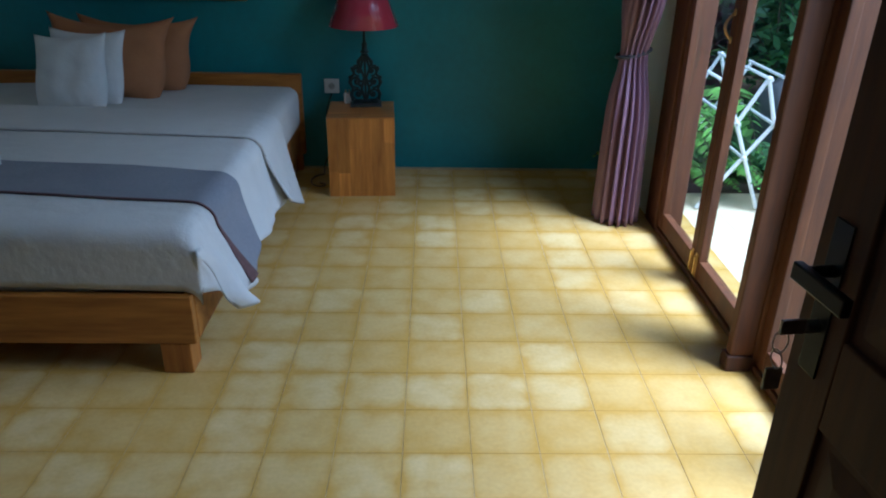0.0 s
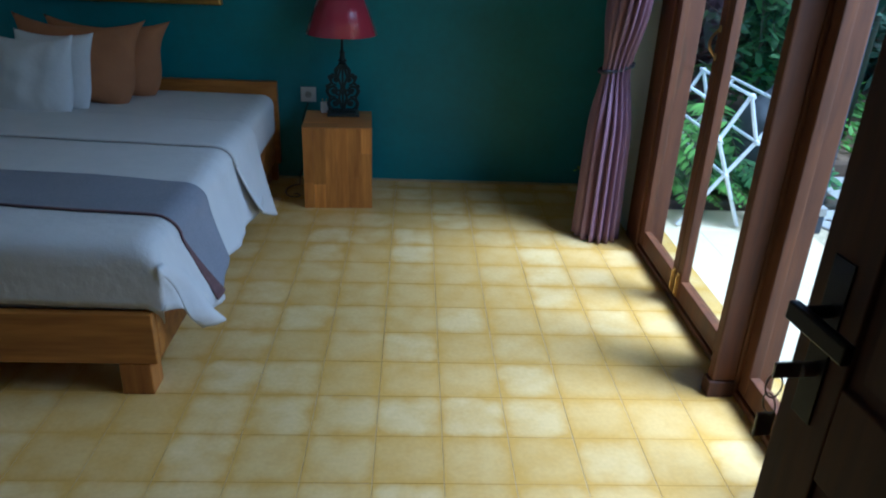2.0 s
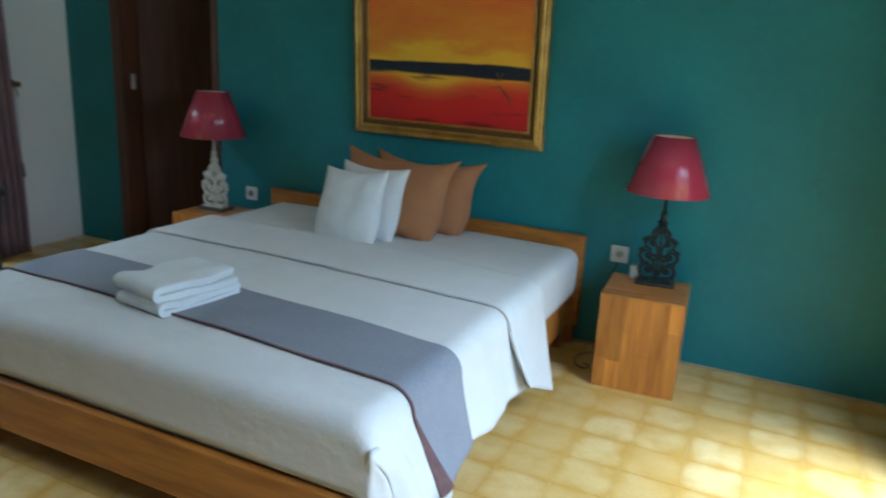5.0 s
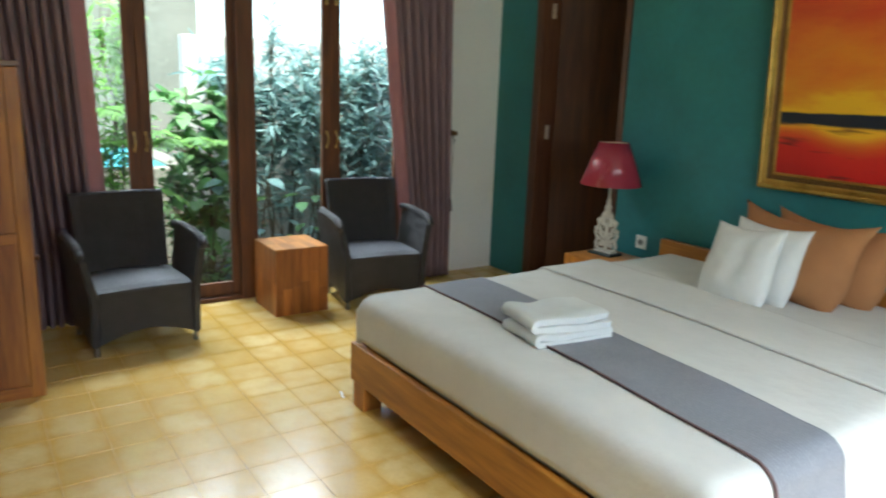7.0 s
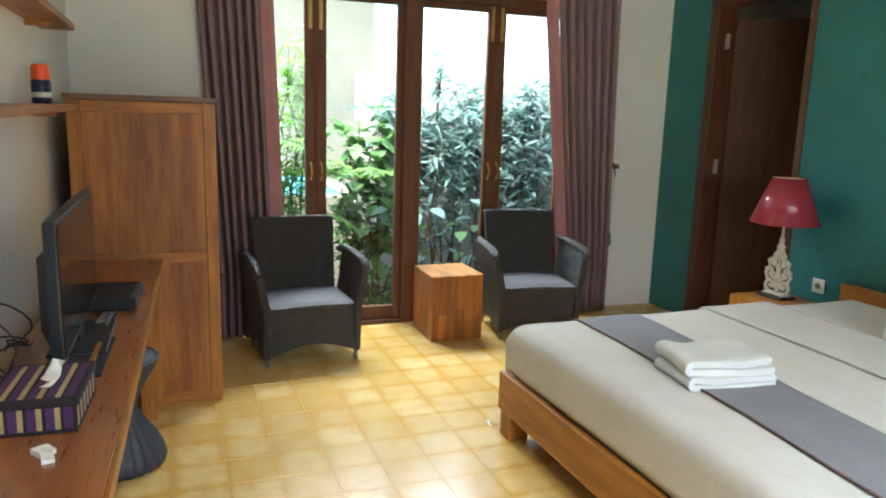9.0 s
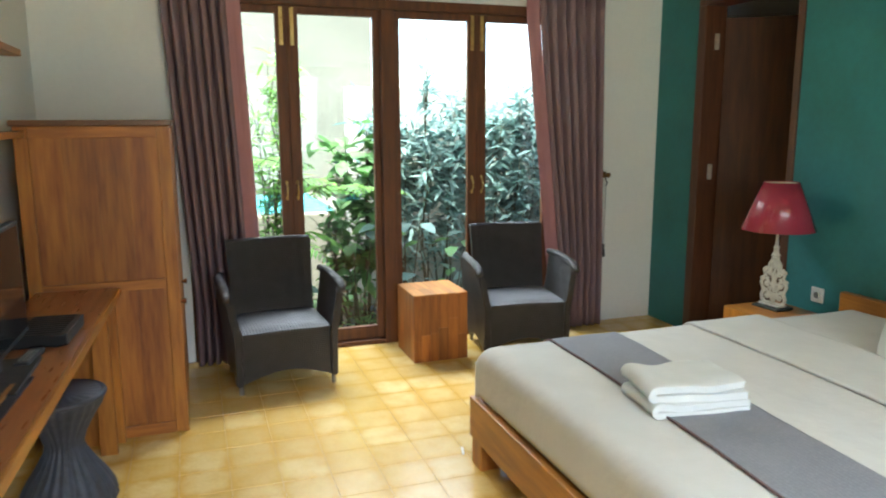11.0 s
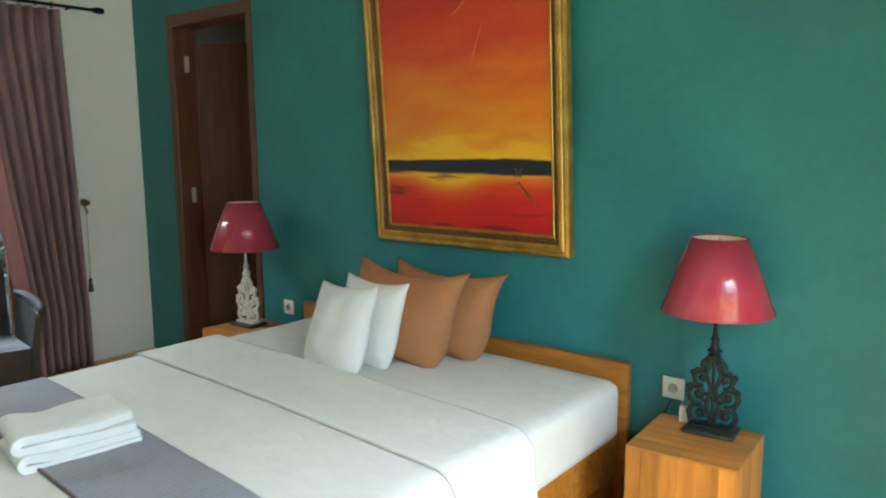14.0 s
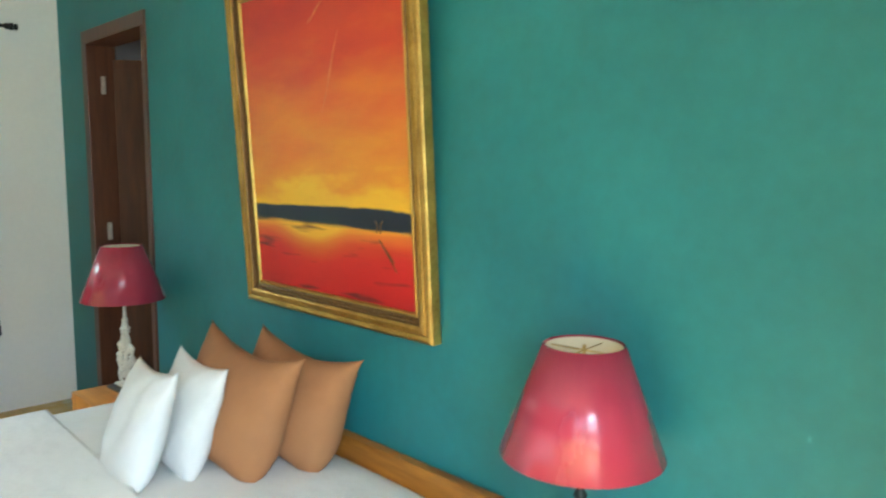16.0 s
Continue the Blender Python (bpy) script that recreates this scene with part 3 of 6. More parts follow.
# ---- entrance door, open into the room ----
def entrance():
    d = thing("door_4", "dark panelled timber entrance door, swung open inwards", "door", kind="structure")
    for a, b, z0, z1 in ((SX0 + 0.0005, SX0 + 0.05, 0, STOP - 0.0505), (SX1 - 0.05, SX1 - 0.0005, 0, STOP - 0.0505), (SX0 + 0.0005, SX1 - 0.0005, STOP - 0.05, STOP - 0.001)):
        part("door_frame", solid(a, b, SOUTH - 0.15, SOUTH + 0.008, z0, z1, 0.004), DARKWOOD, d)
    lw, lz, th = 0.80, 2.09, 0.038
    leaf = part("door_leaf", solid(0.003, 0.11, -th / 2, th / 2, 0.008, lz, 0.003), DARKWOOD, d, "dark stained leaf with raised panels", m=pose(0.742, SOUTH + 0.03, 0, 0, 0, DOOR_TURN))
    part("lock_stile", solid(lw - 0.11, lw, -th / 2, th / 2, 0.008, lz, 0.003), DARKWOOD, leaf)
    for z0, z1 in ((0.008, 0.2), (0.70, 0.86), (1.28, 1.40), (lz - 0.13, lz)):
        part("rail", solid(0.1105, lw - 0.1105, -th / 2 + 0.0005, th / 2 - 0.0005, z0, z1, 0.003), DARKWOOD, leaf)
    for z0, z1 in ((0.2, 0.70), (0.86, 1.28), (1.40, lz - 0.13)):
        b = solid(0.108, lw - 0.108, -0.008, 0.008, z0 - 0.003, z1 + 0.003)
        part("panel", b, DARKWOOD, leaf)
        bm = bmesh.new()
        rows = []
        for s in (-1, 1):
            o = [[bm.verts.new((x, s * y, z)) for x, z in ((0.112 + i, z0 + 0.002 + i), (lw - 0.112 - i, z0 + 0.002 + i), (lw - 0.112 - i, z1 - 0.002 - i), (0.112 + i, z1 - 0.002 - i))] for i, y in ((0.02, 0.0085), (0.06, 0.017))]
            for k in range(4):
                bm.faces.new((o[0][k], o[0][(k + 1) % 4], o[1][(k + 1) % 4], o[1][k]))
            bm.faces.new(o[1])
        part("raised_panel", bm, DARKWOOD, leaf)
    for s in (1, -1):
        hp = part("lock_plate", solid(lw - 0.075, lw - 0.032, s * (th / 2 + 0.002) - 0.002, s * (th / 2 + 0.002) + 0.002, 0.77, 1.03, 0.001), BLACKMETAL, leaf, "black lock plate")
        bm = bmesh.new()
        tube(bm, [(lw - 0.054, s * (th / 2 + 0.004), 0.95), (lw - 0.054, s * (th / 2 + 0.05), 0.95)], 0.010, 10)
        part("handle_neck", bm, BLACKMETAL, leaf, smooth=60)
        yy = s * (th / 2 + 0.054)
        part("lever", solid(lw - 0.165, lw - 0.04, yy - 0.008, yy + 0.008, 0.935, 0.964, 0.003), BLACKMETAL, leaf, "flat black lever handle")
    part("lever_return", solid(lw - 0.165, lw - 0.149, min(s * (th / 2 + 0.008), yy - s * 0.0085), max(s * (th / 2 + 0.008), yy - s * 0.0085), 0.936, 0.963, 0.002), BLACKMETAL, leaf)
    part("latch_plate", solid(lw - 0.0005, lw + 0.0015, -0.011, 0.011, 0.79, 1.01), STEEL, leaf)
    kx, ky, kz = lw - 0.054, th / 2 + 0.004, 0.855
    bm = bmesh.new()
    tube(bm, [(kx, ky, kz), (kx, ky + 0.02, kz)], 0.011, 12)
    part("lock_cylinder", bm, STEEL, leaf, smooth=60)
    key = part("key", solid(kx - 0.003, kx + 0.003, ky + 0.0205, ky + 0.062, kz - 0.012, kz + 0.014, 0.002), STEEL, leaf, "worn door key in the lock")
    bm = bmesh.new()
    tube(bm, [(kx + 0.002 * math.sin(a), ky + 0.055 + 0.013 * math.cos(a), kz - 0.026 + 0.019 * math.sin(a)) for a in (2 * math.pi * k / 20 for k in range(20))], 0.0014, 6, True)
    tube(bm, [(kx + 0.015 * math.cos(a), ky + 0.055, kz - 0.058 + 0.016 * math.sin(a)) for a in (2 * math.pi * k / 20 for k in range(20))], 0.0014, 6, True)
    part("key_ring", bm, STEEL, key, smooth=True)
    part("key_tag", solid(kx - 0.003, kx + 0.003, ky + 0.04, ky + 0.07, kz - 0.115, kz - 0.073, 0.003), STEEL, key, "oval metal key tag")


DOOR_TURN = 96.0
entrance()

# skirting
for nm, b in (("baseboard_1", (DX1 + 0.002, EAST - 0.002, NORTH - 0.008, NORTH - 0.0002, 0, 0.012)),):
    tagged(part(nm, solid(*b), SKIRT), "thin cement line at the foot of the wall", "baseboard", kind="structure")

# ---- the bed ----
BX0, BX1, BY0, BY1 = -2.57, -0.727, 2.25, 4.33


def build_bed():
    bed = thing("bed", "wide low teak platform bed with a plain headboard", "bed")
    part("front_rail", solid(BX0, BX1, BY0, BY0 + 0.035, 0.115, 0.292, 0.004), TEAK, bed)
    for x in (BX0, BX1 - 0.035):
        part("side_rail", solid(x, x + 0.035, BY0 + 0.037, BY1, 0.115, 0.292, 0.004), TEAK, bed)
    for x in (BX0 + 0.025, BX1 - 0.124):
        part("leg", solid(x, x + 0.10, BY0 + 0.002, BY0 + 0.095, 0, 0.1145, 0.004), TEAKUP, bed)
        part("leg", solid(x, x + 0.10, BY1 - 0.1, BY1 - 0.01, 0, 0.1145, 0.004), TEAKUP, bed)
    part("slat_base", solid(BX0 + 0.037, BX1 - 0.037, BY0 + 0.037, BY1 - 0.002, 0.2, 0.262), TEAK, bed)
    part("headboard", solid(-2.62, -0.70, BY1, BY1 + 0.042, 0.1, 0.568, 0.005), TEAK, bed, "teak plank headboard")
    part("headboard_foot", solid(-2.60, -2.52, BY1 + 0.002, BY1 + 0.04, 0, 0.0995), TEAKUP, bed)
    part("headboard_foot", solid(-0.80, -0.72, BY1 + 0.002, BY1 + 0.04, 0, 0.0995), TEAKUP, bed)


build_bed()


def crown_at(x, y):
    """How far the top of the bedding swells above its edges."""
    return (0.014 - 0.005 * max(0.0, min(1.0, (y - 2.9) / 1.2))) * max(0.0, 1 - ((x + 1.63) / 0.92) ** 2)


def soft_block(x0, x1, y0, y1, z0, z1, r, wave=0.004, n=40):
    """A padded block: a fine grid on a rounded box, slightly uneven."""
    bm = solid(x0, x1, y0, y1, z0, z1)
    bmesh.ops.subdivide_edges(bm, edges=bm.edges[:], cuts=n, use_grid_fill=True)
    c = Vector(((x0 + x1) / 2, (y0 + y1) / 2, (z0 + z1) / 2))
    h = Vector(((x1 - x0) / 2, (y1 - y0) / 2, (z1 - z0) / 2))
    for v in bm.verts:
        d = v.co - c
        core = Vector([max(-(h[i] - r), min(h[i] - r, d[i])) for i in range(3)])
        off = d - core
        if off.length > 1e-6:
            off = off.normalized() * r
        v.co = c + core + off
        v.co += Vector((0, 0, wave)) * noise.noise(v.co * 5.0) * (1 if v.co.z > c.z else 0.3)
        if v.co.z > c.z:
            v.co.z += crown_at(v.co.x, v.co.y) * (v.co.z - c.z) / h.z
    return bm


tagged(part("mattress", soft_block(-2.535, -0.71, 2.285, 4.325, 0.264, 0.508, 0.055, 0.003), LINEN, smooth=True), "thick mattress in a white fitted sheet on the bed", "mattress")


def drape(name, y0, y1, lift, left_drop, right_drop, flare, material, label, category, front_drop=0.0, thick=0.006, nx=150, ny=70, seed=0.0, y0r=None, y1r=None, top=0.508, slant=0.0, tip=0.0):
    """A cloth laid over the mattress: flat on top, hanging at the sides, and in front where front_drop is set."""
    xl, xr, r = -2.54, -0.706, 0.055
    bm = bmesh.new()
    arc = r * math.pi / 2
    flat = (xr - xl) - 2 * r
    total = left_drop + arc + flat + arc + right_drop
    grid = []
    front_arc = arc if front_drop else 0.0
    for j in range(ny + 1):
        row = []
        for i in range(nx + 1):
            s = total * i / nx - left_drop
            side = 0.0
            if s < 0:
                x, z, side = xl - 0.006 - lift, top - r + s, -s / max(left_drop, 1e-6)
            elif s < arc:
                a = s / r
                x, z = xl + r - (r + 0.006 + lift) * math.cos(a), top - r + (r + lift) * math.sin(a)
            elif s < arc + flat:
                x, z = xl + r + (s - arc), top + lift
            elif s < 2 * arc + flat:
                a = (s - arc - flat) / r
                x, z = xr - r + (r + 0.006 + lift) * math.sin(a), top - r + (r + lift) * math.cos(a)
            else:
                d = s - 2 * arc - flat
                side = d / max(right_drop, 1e-6)
                x, z = xr + 0.006 + lift + flare * side**1.2, top - r - d * 0.96
            # the front and back hems slant a little on the hanging side
            hang = max(0.0, side if s > 0 else 0.0)
            ya = y0 + ((y0r if y0r is not None else y0) - y0) * hang
            yb = y1 + ((y1r if y1r is not None else y1) - y1) * hang
            ya, yb = ya + slant * (min(x, xr) - xl), yb + slant * (min(x, xr) - xl)
            u = (yb - ya + front_arc + front_drop) * j / ny - front_drop - front_arc
            if front_drop and u < 0:
                if u < -front_arc:
                    d = -u - front_arc
                    y, dz = ya - 0.006, -(r + d)
                else:
                    a = -u / front_arc * math.pi / 2
                    y, dz = ya + r - (r + 0.006) * math.sin(a), -r * (1 - math.cos(a))
                zz = z + dz if z > top - r else min(z, top + dz)
                y = y + 0.012 * hang
            else:
                y, zz = (ya + r + u * (yb - ya - r) / (yb - ya) if front_drop else ya + u), z
            p = Vector((x, y, zz))
            w = noise.noise(Vector((x * 3 + seed, y * 3, zz * 2))) * 0.004 + noise.noise(Vector((x * 9, y * 9 + seed, zz * 4))) * 0.0016
            p.z += w if side == 0 else 0
            if s > 2 * arc + flat:
                fold = math.sin(y * 15 + seed) * 0.5 + noise.noise(Vector((y * 7 + seed, zz * 1.5, 0)))
                p.x += 0.022 * fold * side
                p.z += 0.012 * math.sin(y * 9 + seed) * side
                # the gathered corner at the foot of the bed falls in deep folds
                near = math.exp(-((y - 2.36) / 0.16) ** 2) if front_drop else 0.0
                p.x += near * side * (0.05 + 0.035 * math.sin((y - 2.30) * 46 - 3 * side))
                p.z -= near * 0.02 * side
                p.y += near * 0.012 * math.sin(zz * 40)
            if 0 < s < 2 * arc + flat:
                p.z += crown_at(x, p.y)
            if s > 2 * arc + flat:
                p.z -= tip * side * (j / ny - 0.5)
            row.append(bm.verts.new(p))
        grid.append(row)
    for a, b in zip(grid, grid[1:]):
        for i in range(nx):
            bm.faces.new((a[i], a[i + 1], b[i + 1], b[i]))
    ob = part(name, bm, material, smooth=True)
    md = ob.modifiers.new("thickness", "SOLIDIFY")
    md.thickness, md.offset = thick, 1.0
    return tagged(ob, label, category)


drape("bed_sheet", 2.28, 3.60, 0.006, 0.10, 0.245, 0.07, LINEN, "white cotton sheet draped over the bed, side hanging loose", "bed sheet", front_drop=0.155, y0r=2.34, y1r=3.42, seed=1.3)
fold = drape("sheet_fold", 3.31, 3.70, 0.014, 0.05, 0.29, 0.095, LINEN, "turned-back white sheet hem across the bed", "bed sheet", thick=0.012, seed=4.1, y0r=3.30, y1r=3.62, ny=40, slant=-0.045, tip=0.12)
run = drape("bed_runner", 2.59, 2.915, 0.014, 0.02, 0.225, 0.082, RUNNER, "grey-blue woven bed runner with a maroon hem", "bed runner", thick=0.005, seed=1.3, y0r=2.66, y1r=2.87, ny=36, slant=-0.062)
hem = drape("hem", 2.587, 2.594, 0.016, 0.02, 0.23, 0.085, GREYBACK, "", "", thick=0.006, seed=1.3, y0r=2.60, y1r=2.668, ny=6, slant=-0.062)
# narrow grey strip that draws the fold's shadow line
fold_shade = drape("hem", 3.306, 3.312, 0.016, 0.05, 0.02, 0.004, FOLDSHADE, "", "", thick=0.005, seed=4.1, ny=6, slant=-0.045)
for ob, owner, words in ((hem, run, "maroon cloth hem"), (fold_shade, fold, "grey strip painting the shadow along the fold")):
    for key in ("label", "category"):
        if key in ob:
            del ob[key]
    ob.parent = owner
    tagged(ob, words)


def cushion(name, w, h, t, material, label, category, bottom, top, yaw=0.0, roll=0.0, seed=0.0, n=30, sag=0.02, ear=1.0, taper=0.0):
    """A stuffed cushion with drawn-out corners, standing from bottom to top (both (y, z)) at x."""
    x, y0, z0 = bottom
    y1, z1 = top
    bm = bmesh.new()
    sheets = []
    for sgn in (-1, 1):
        rows = []
        for j in range(n + 1):
            row = []
            for i in range(n + 1):
                u, v = -1 + 2 * i / n, -1 + 2 * j / n
                puff = (max(0, 1 - abs(u) ** 2.6) * max(0, 1 - abs(v) ** 2.6)) ** 0.55
                px = w / 2 * u * (1 - (1 - v * v) * abs(u) ** 3 * ear * (0.04 + 0.10 * math.tanh(2 * v)))
                px *= 1 - taper * (1 - v) / 2 - 0.07 * max(0.0, (-v - 0.4) / 0.6) ** 2
                pz = h / 2 * v * (1 - 0.13 * ear * (1 - u * u) * abs(v) ** 4)
                pz -= sag * (1 - u * u) * max(0.0, v) ** 2
                wr = noise.noise(Vector((u * 2 + seed, v * 2, sgn))) * 0.012
                # creases that run in from the corners
                rim = max(abs(u), abs(v))
                wr += 0.010 * rim**3 * noise.noise(Vector((math.atan2(v, u) * 5 + seed, rim * 1.2, sgn * 3)))
                py = sgn * (t / 2 * puff * (1 - 0.22 * v) + wr * puff)
                row.append(bm.verts.new((px, py, pz + h / 2)))
            rows.append(row)
        for a, b in zip(rows, rows[1:]):
            for i in range(n):
                bm.faces.new((a[i], a[i + 1], b[i + 1], b[i]))
    bmesh.ops.remove_doubles(bm, verts=bm.verts[:], dist=0.0004)
    lean = math.degrees(math.atan2(y1 - y0, z1 - z0))
    ob = part(name, bm, material, smooth=True, m=pose(x, y0, z0, 0, 0, yaw) @ pose(0, 0, 0, -lean, roll, 0))
    return tagged(ob, label, category)


cushion("pillow", 0.66, 0.42, 0.22, BROWNCLOTH, "tan brown pillow standing against the headboard", "pillow", (-1.56, 4.15, 0.49), (4.285, 0.865), yaw=-2, roll=1, seed=3, sag=0.03, taper=0.2)
cushion("pillow", 0.665, 0.45, 0.22, BROWNCLOTH, "tan brown pillow leaning on another one", "pillow", (-1.635, 3.965, 0.49), (4.115, 0.895), yaw=-2, roll=1.5, seed=7, sag=0.035, taper=0.2)
cushion("cushion", 0.385, 0.385, 0.13, CUSHION, "square white cushion leaning on a tan pillow", "cushion", (-1.69, 3.835, 0.498), (3.955, 0.845), yaw=-3, roll=1, seed=11, ear=0.6, sag=0.012, taper=0.06)
cushion("cushion", 0.36, 0.385, 0.13, CUSHION, "square white cushion standing in front", "cushion", (-1.69, 3.675, 0.502), (3.81, 0.845), yaw=-4, roll=-3, seed=15, ear=0.55, sag=0.012, taper=0.04)


def towel(w, d, h, layers, m, seed):
    """A towel folded in layers: one long strip bent back on itself, carried along x."""
    bm = bmesh.new()
    r = h / (2 * layers)
    path = []
    for k in range(layers):
        sg = 1 if k % 2 == 0 else -1
        reach = d / 2 - r - 0.006 * k
        zc = r + k * 2 * r
        path += [(sg * (-reach + 2 * reach * q / 12), zc - 0.25 * r * math.sin(math.pi * q / 12)) for q in range(13)]
        if k < layers - 1:
            path += [(sg * (reach + r * math.sin(a)), zc + r - r * math.cos(a)) for a in (math.pi * q / 6 for q in range(1, 6))]
    rows = []
    for i in range(31):
        x = -w / 2 + w * i / 30
        end = (abs(x) / (w / 2)) ** 6
        rows.append([bm.verts.new((x + end * math.copysign(0.02, x) * noise.noise(Vector((y * 9, seed, zz * 30))), y * (1 + 0.05 * noise.noise(Vector((x * 5, seed, zz * 12)))), zz + 0.016 * noise.noise(Vector((x * 7, y * 9, seed))) * zz / h - 0.003 * end)) for y, zz in path])
    for a, b in zip(rows, rows[1:]):
        for i in range(len(path) - 1):
            bm.faces.new((a[i], a[i + 1], b[i + 1], b[i]))
    ob = part("towel", bm, TOWEL, smooth=True, m=m)
    md = ob.modifiers.new("pile", "SOLIDIFY")
    md.thickness, md.offset = r * 1.75, 0.0
    ms = ob.modifiers.new("soft", "BEVEL")
    ms.width, ms.segments, ms.limit_method, ms.angle_limit = r * 0.8, 4, "ANGLE", radians(50)
    return tagged(ob, "folded white terry towel in a stack on the runner", "towel", "towels on the bed")


towel(0.235, 0.335, 0.050, 2, pose(-1.70, 2.675, 0.533, 0, 0, 172), 2.0)
towel(0.23, 0.325, 0.056, 2, pose(-1.705, 2.67, 0.582, 0, 0, 169), 6.0)

# ---- block tables of glued staves ----
def stave_block(name, w, d, h, m, label, category, seed, stave=None):
    """A closed teak cube whose sides and top are glued from short staves."""
    rng = random.Random(seed)
    stave = stave or STAVE
    cube = thing(name, label, category, m)
    part("core", solid(0.004, w - 0.004, 0.004, d - 0.004, 0, h - 0.004), TEAKUP, cube)
    cuts = lambda total, lo, hi: _cuts(rng, total, lo, hi)
    g = 0.0004
    for side in range(4):
        length = w if side in (0, 2) else d
        a = 0.0
        for width in cuts(length, 0.045, 0.075):
            z = 0.0
            for tall in cuts(h - 0.0005, 0.13, 0.3):
                if side == 0:
                    b = solid(a + g, a + width - g, 0, 0.006, z + g, z + tall - g)
                elif side == 2:
                    b = solid(a + g, a + width - g, d - 0.006, d, z + g, z + tall - g)
                elif side == 1:
                    b = solid(w - 0.006, w, a + g + 0.0063 * (a == 0), a + width - g - 0.0063 * (a + width > length - 0.01), z + g, z + tall - g)
                else:
                    b = solid(0, 0.006, a + g + 0.0063 * (a == 0), a + width - g - 0.0063 * (a + width > length - 0.01), z + g, z + tall - g)
                part("stave", b, stave, cube)
                z += tall
            a += width
    a = 0.0
    for width in cuts(d, 0.065, 0.09):
        x = 0.0
        for long in cuts(w, 0.14, 0.3):
            part("stave", solid(x + g, x + long - g, a + g, a + width - g, h, h + 0.006), STAVETOP, cube)
            x += long
        a += width
    return cube


def _cuts(rng, total, lo, hi):
    out, left = [], total
    while left > hi:
        k = rng.uniform(lo, hi)
        if left - k < lo:
            k = left / 2
        out.append(k)
        left -= k
    out.append(left)
    return out


# redder side table staves, darkened in colour to imitate backlit sides
BACKLITSTAVE = wood("backlit_red_teak_stave", (0.42, 0.145, 0.026), (0.19, 0.055, 0.010), 0.4, axis=2, coat=0.08, piece=0.3)
STAVETOP = wood("teak_stave_flat", (0.52, 0.225, 0.045), (0.30, 0.11, 0.02), 0.38, axis=0, coat=0.12, piece=0.22)
stave_block("nightstand", 0.353, 0.35, 0.431, pose(-0.505, 3.905, 0, 0, 0, 3.5), "square teak stave block nightstand beside the bed", "nightstand", 3)
stave_block("nightstand", 0.35, 0.35, 0.422, pose(-3.035, 3.955, 0), "square teak stave block nightstand behind the bed", "nightstand", 9)
stave_block("side_table", 0.36, 0.345, 0.413, pose(-4.225, 2.392, 0), "square teak stave block table between the armchairs", "side table", 5, BACKLITSTAVE)


# ---- lamps ----
def spiral(cx, cz, r0, r1, a0, a1, n=18):
    return [(cx + (r0 + (r1 - r0) * k / n) * math.cos(radians(a0 + (a1 - a0) * k / n)), 0, cz + (r0 + (r1 - r0) * k / n) * math.sin(radians(a0 + (a1 - a0) * k / n))) for k in range(n + 1)]


